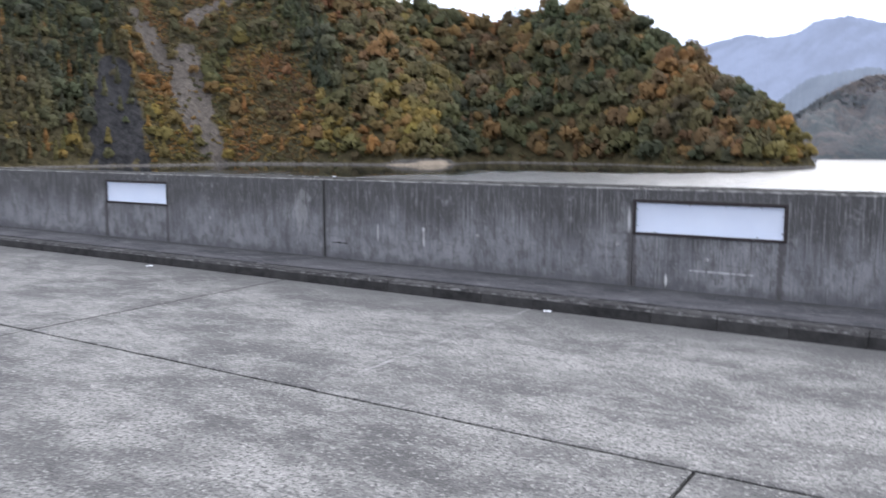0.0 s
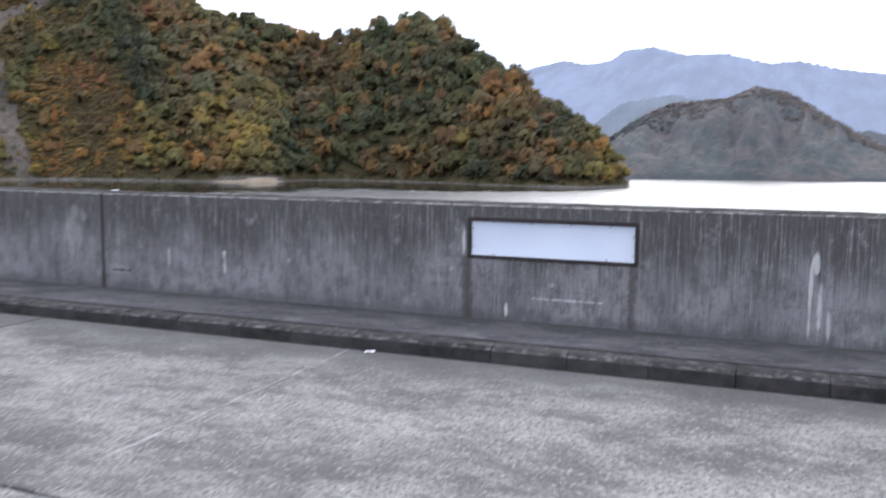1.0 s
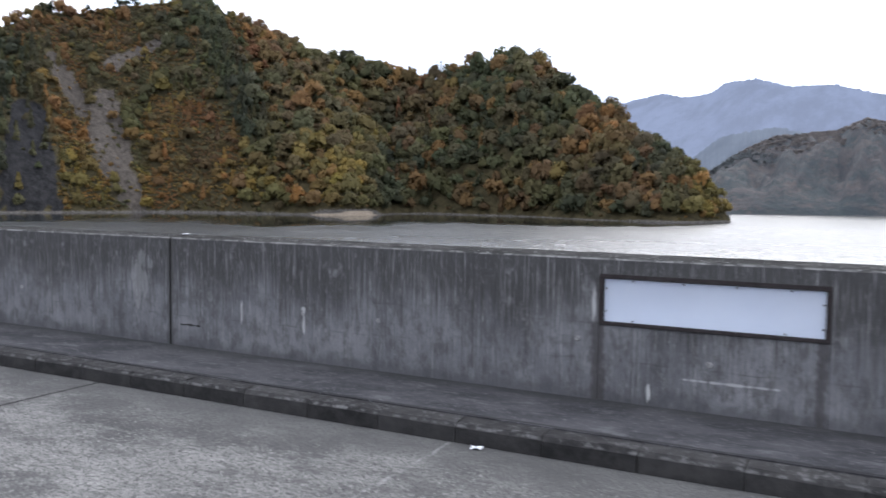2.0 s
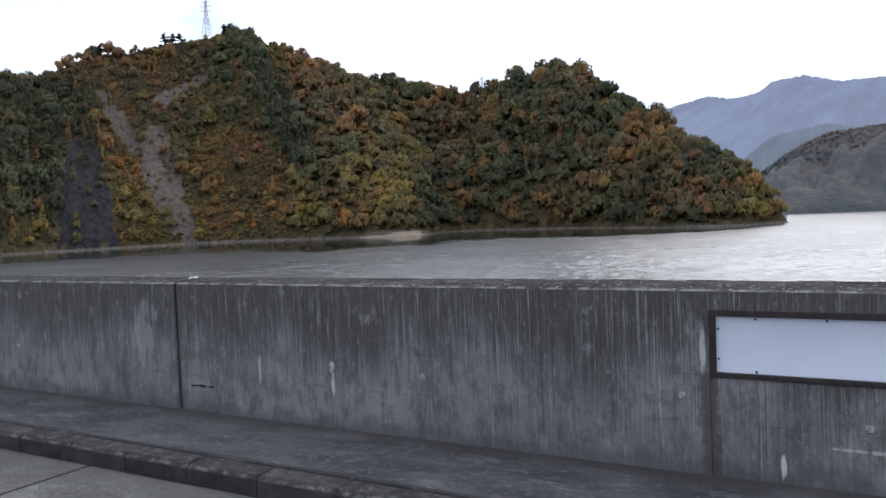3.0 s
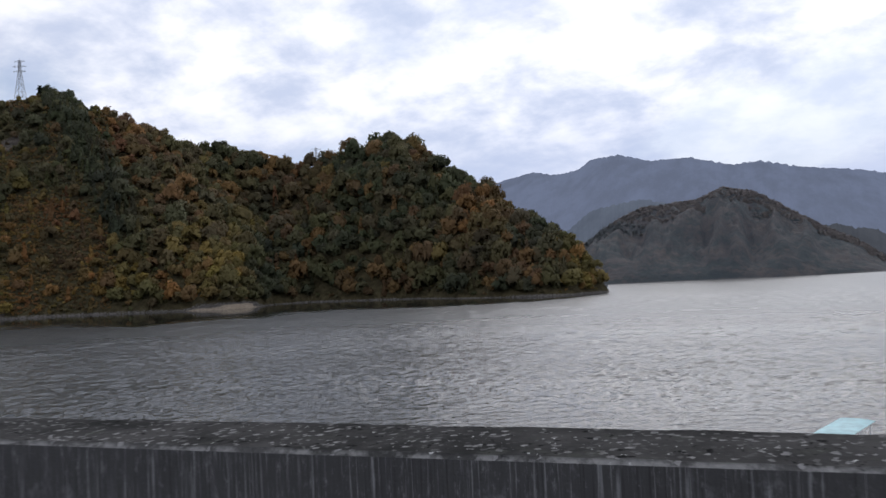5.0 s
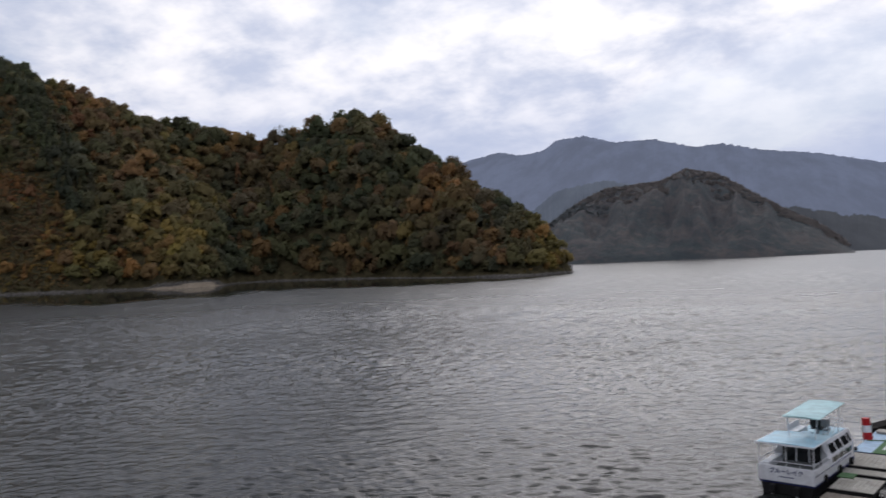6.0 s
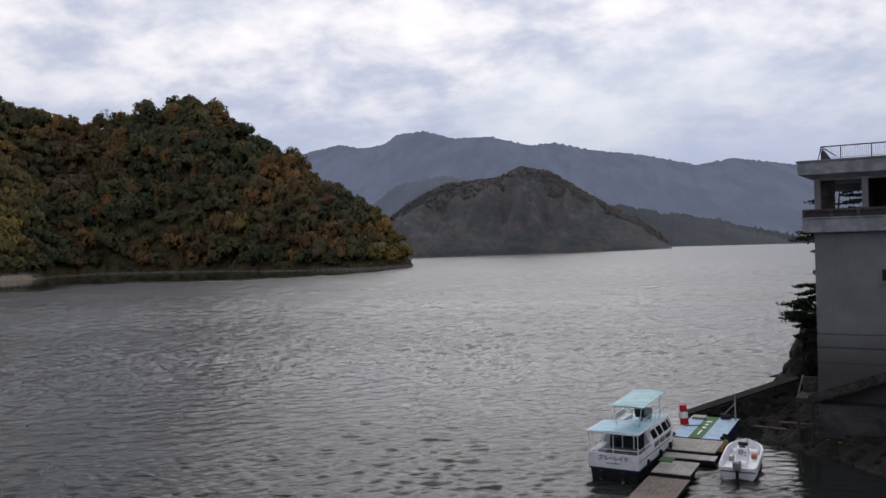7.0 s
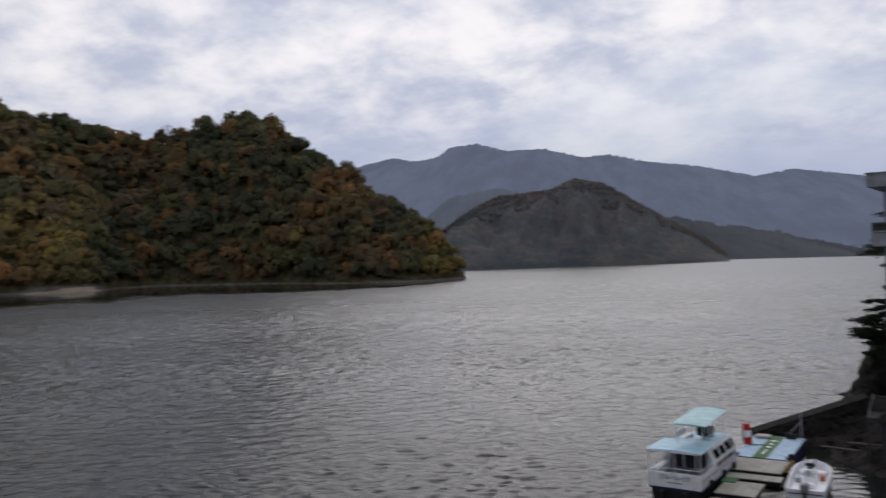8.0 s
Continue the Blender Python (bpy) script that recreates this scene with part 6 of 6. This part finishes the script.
        part("fender", bm, M_BLACK, t)
    return t


tour_boat()


def dinghy():
    t = thing("motor_dinghy", "small white open motorboat with a centre console and an outboard motor", "boat", QUAY @ pose(4.02, 1.85, WATER_Z, 0, 0, 3.4))
    L = 5.6
    ys = np.linspace(0, L, 13)
    wid = lambda y: 0.93 * (1 - max(0, (y - 2.4) / (L - 2.4)) ** 4.5) * (0.94 + 0.06 * min(y / 1.5, 1)) + 0.03
    sheer = lambda y: 0.62 + 0.16 * (y / L) ** 2
    bm = bmesh.new()
    rings = []
    for y in ys:
        w, z = wid(y), sheer(y)
        rings.append([(-w * 0.72, y, -0.1), (-w * 0.97, y, 0.25), (-w, y, z), (-w + 0.10 * min(w / 0.3, 1), y, z + 0.02), (-w * 0.80, y, 0.30), (w * 0.80, y, 0.30), (w - 0.10 * min(w / 0.3, 1), y, z + 0.02), (w, y, z), (w * 0.97, y, 0.25), (w * 0.72, y, -0.1)])
    add_loft(bm, rings)
    part("hull", bm, M_WHITE, t, "white moulded hull with an open cockpit")
    part("transom", boxed(-0.78, 0.78, -0.04, 0.08, 0.12, 0.60, 0.02), M_WHITE, t)
    part("rub_rail", bar((-0.83, -0.05, 0.40), (0.83, -0.05, 0.40), 0.03, 6), M_NAVY, t, "dark rubbing strip")
    con = bmesh.new()
    add_loft(con, [[(-0.30, 2.3, 0.30), (0.30, 2.3, 0.30), (0.30, 3.2, 0.30), (-0.30, 3.2, 0.30)], [(-0.28, 2.45, 0.95), (0.28, 2.45, 0.95), (0.28, 3.0, 1.02), (-0.28, 3.0, 1.02)]])
    part("console", con, M_WHITE, t, "white centre console")
    part("windscreen", boxed(-0.24, 0.24, 2.92, 2.96, 1.0, 1.20, 0.01), M_GLASS, t)
    part("instrument", boxed(-0.14, 0.14, 2.60, 2.80, 0.985, 1.03), M_BLACK, t)
    for y in (2.40, 2.43):
        part("gauge", bar((0.16, y, 0.62 + (y - 2.4) * 5), (0.16, y - 0.03, 0.62 + (y - 2.4) * 5), 0.045, 8), M_BLACK, t)
    wheel = bmesh.new()
    bmesh.ops.create_cone(wheel, cap_ends=True, segments=14, radius1=0.15, radius2=0.15, depth=0.03, matrix=Matrix.Translation((-0.05, 2.36, 0.80)) @ Matrix.Rotation(radians(70), 4, "X"))
    part("steering_wheel", wheel, M_STEEL, t)
    part("seat", boxed(-0.30, 0.30, 1.25, 1.65, 0.301, 0.55, 0.05), M_WHITE, t)
    part("bow_thwart", boxed(-0.66, 0.66, 3.9, 4.5, 0.301, 0.50, 0.05), M_WHITE, t)
    part("crate", boxed(0.40, 0.66, 3.0, 3.5, 0.301, 0.52, 0.02), M_ORANGE, t, "faded orange crate")
    part("cooler", boxed(-0.68, -0.42, 2.3, 2.8, 0.301, 0.56, 0.03), M_STEEL, t)
    for sgn in (-1, 1):
        part("gunwale_rail", bar((sgn * 0.90, 0.1, 0.665), (sgn * 0.93, 2.4, 0.68), 0.035, 6), M_WHITE, t)
    motor = part("outboard_motor", boxed(-0.19, 0.19, -0.55, -0.06, 0.55, 1.02, 0.08), M_STEEL, t, "grey outboard motor")
    part("leg", boxed(-0.07, 0.07, -0.40, -0.18, -0.3, 0.55, 0.02), M_BLACK, motor)
    return t


M_ORANGE = plain("faded_orange", (0.45, 0.17, 0.09), 0.7, 0.0, 0.3, 8)
dinghy()


# ---- litter ----
def scrap(x, y, z, s, turn):
    bm = bmesh.new()
    rows = []
    for i in range(5):
        rows.append([((i / 4 - 0.5) * s + 0.01 * math.sin(7 * j + i), (j / 3 - 0.5) * s * 0.55, 0.004 + 0.012 * abs(math.sin(i * 2.1 + j * 1.7))) for j in range(4)])
    add_loft(bm, rows, closed=False, caps=False)
    bmesh.ops.solidify(bm, geom=bm.faces[:], thickness=0.002)
    ob = part("paper_scrap", bm, M_WHITE)
    ob.matrix_world = pose(x, y, z, 0, 0, turn)
    tagged(ob, "crumpled white paper scrap lying on the road", "litter")


scrap(3.81, -1.12, 0.032, 0.085, 20)
scrap(-2.0, -1.25, 0.032, 0.10, 70)
scrap(0.05, 0.16, TOP + 0.016, 0.07, 30)


# ---- kerb blocks and road slabs ----
def kerb_mesh(seed):
    bm = bmesh.new()
    rng = np.random.default_rng(seed)
    rings = []
    for x in (0.002, 0.012, 0.2, 0.4, 0.588, 0.598):
        k = 0.004 if x in (0.002, 0.598) else 0.0
        j = lambda a: rng.uniform(-a, a)
        rings.append([(x, KERB_Y + k, -0.05), (x, KERB_Y + 0.004 + k + j(0.004), KERB_TOP - 0.03 + j(0.004)), (x, KERB_Y + 0.030 + j(0.008), KERB_TOP + j(0.005) - k * 0.5), (x, KERB_IN - 0.006, KERB_TOP + 0.006 - k * 0.5), (x, KERB_IN - 0.004, -0.05)])
    add_loft(bm, rings)
    return mesh_from("kerb_block", bm, M_KERB)


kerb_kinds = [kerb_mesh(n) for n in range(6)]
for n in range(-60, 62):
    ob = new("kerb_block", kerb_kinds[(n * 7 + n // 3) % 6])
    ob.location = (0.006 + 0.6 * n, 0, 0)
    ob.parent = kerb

SLAB_X, SLAB_LEN = 0.26, 5.91
for n in range(-2, 3):
    x = SLAB_X + n * 2 * SLAB_LEN
    part("mortar_joint", boxed(x - 0.016, x + 0.016, -4.26, -1.05, 0.009, 0.027), M_JOINT, road, "pale mortar in the slab joint")


def slab_mesh(wide, seed, SLAB_LEN=SLAB_LEN):
    """A road slab with slightly broken edges."""
    bm = bmesh.new()
    n, m = 48, 14
    xs, ys = np.linspace(0, SLAB_LEN, n), np.linspace(0, wide, m)
    rim = []
    for x in xs:
        rim.append((x, 0.0))
    for y in ys[1:]:
        rim.append((SLAB_LEN, y))
    for x in xs[::-1][1:]:
        rim.append((x, wide))
    for y in ys[::-1][1:-1]:
        rim.append((0.0, y))
    top = []
    for x, y in rim:
        k = 0.012 + 0.007 * fractal(x * 3 + seed, y * 3, seed, 4)
        ux = (1 if x == 0 else -1 if x == SLAB_LEN else 0)
        uy = (1 if y == 0 else -1 if y == wide else 0)
        top.append((x + ux * k, y + uy * k, 0.0))
    low = [(x, y, -0.03) for x, y, _ in top]
    inner = [(min(max(x, 0.028), SLAB_LEN - 0.028), min(max(y, 0.028), wide - 0.028), 0.0) for x, y, _ in top]
    rim_top = [(x, y, -0.005) for x, y, _ in top]
    rows = [[bm.verts.new(p) for p in ring] for ring in (low, rim_top, inner)]
    c = len(rim)
    for r0, r1 in zip(rows, rows[1:]):
        for i in range(c):
            bm.faces.new((r0[i], r0[(i + 1) % c], r1[(i + 1) % c], r1[i]))
    bm.faces.new(rows[2])
    return mesh_from("slab", bm, M_ROAD)


for row, (y0, wide) in enumerate(((-4.284, 3.25), (-7.48, 3.19), (-10.68, 3.19), (-12.68, 1.99))):
    long = SLAB_LEN * (2 if row == 0 else 1)
    kinds = [slab_mesh(wide, row * 5 + n, long) for n in range(3)]
    for n in range(-6 if row == 0 else -12, 6 if row == 0 else 12):
        ob = new("slab", kinds[n % 3])
        ob.location = (SLAB_X + n * long, y0, 0.03)
        ob.parent = road
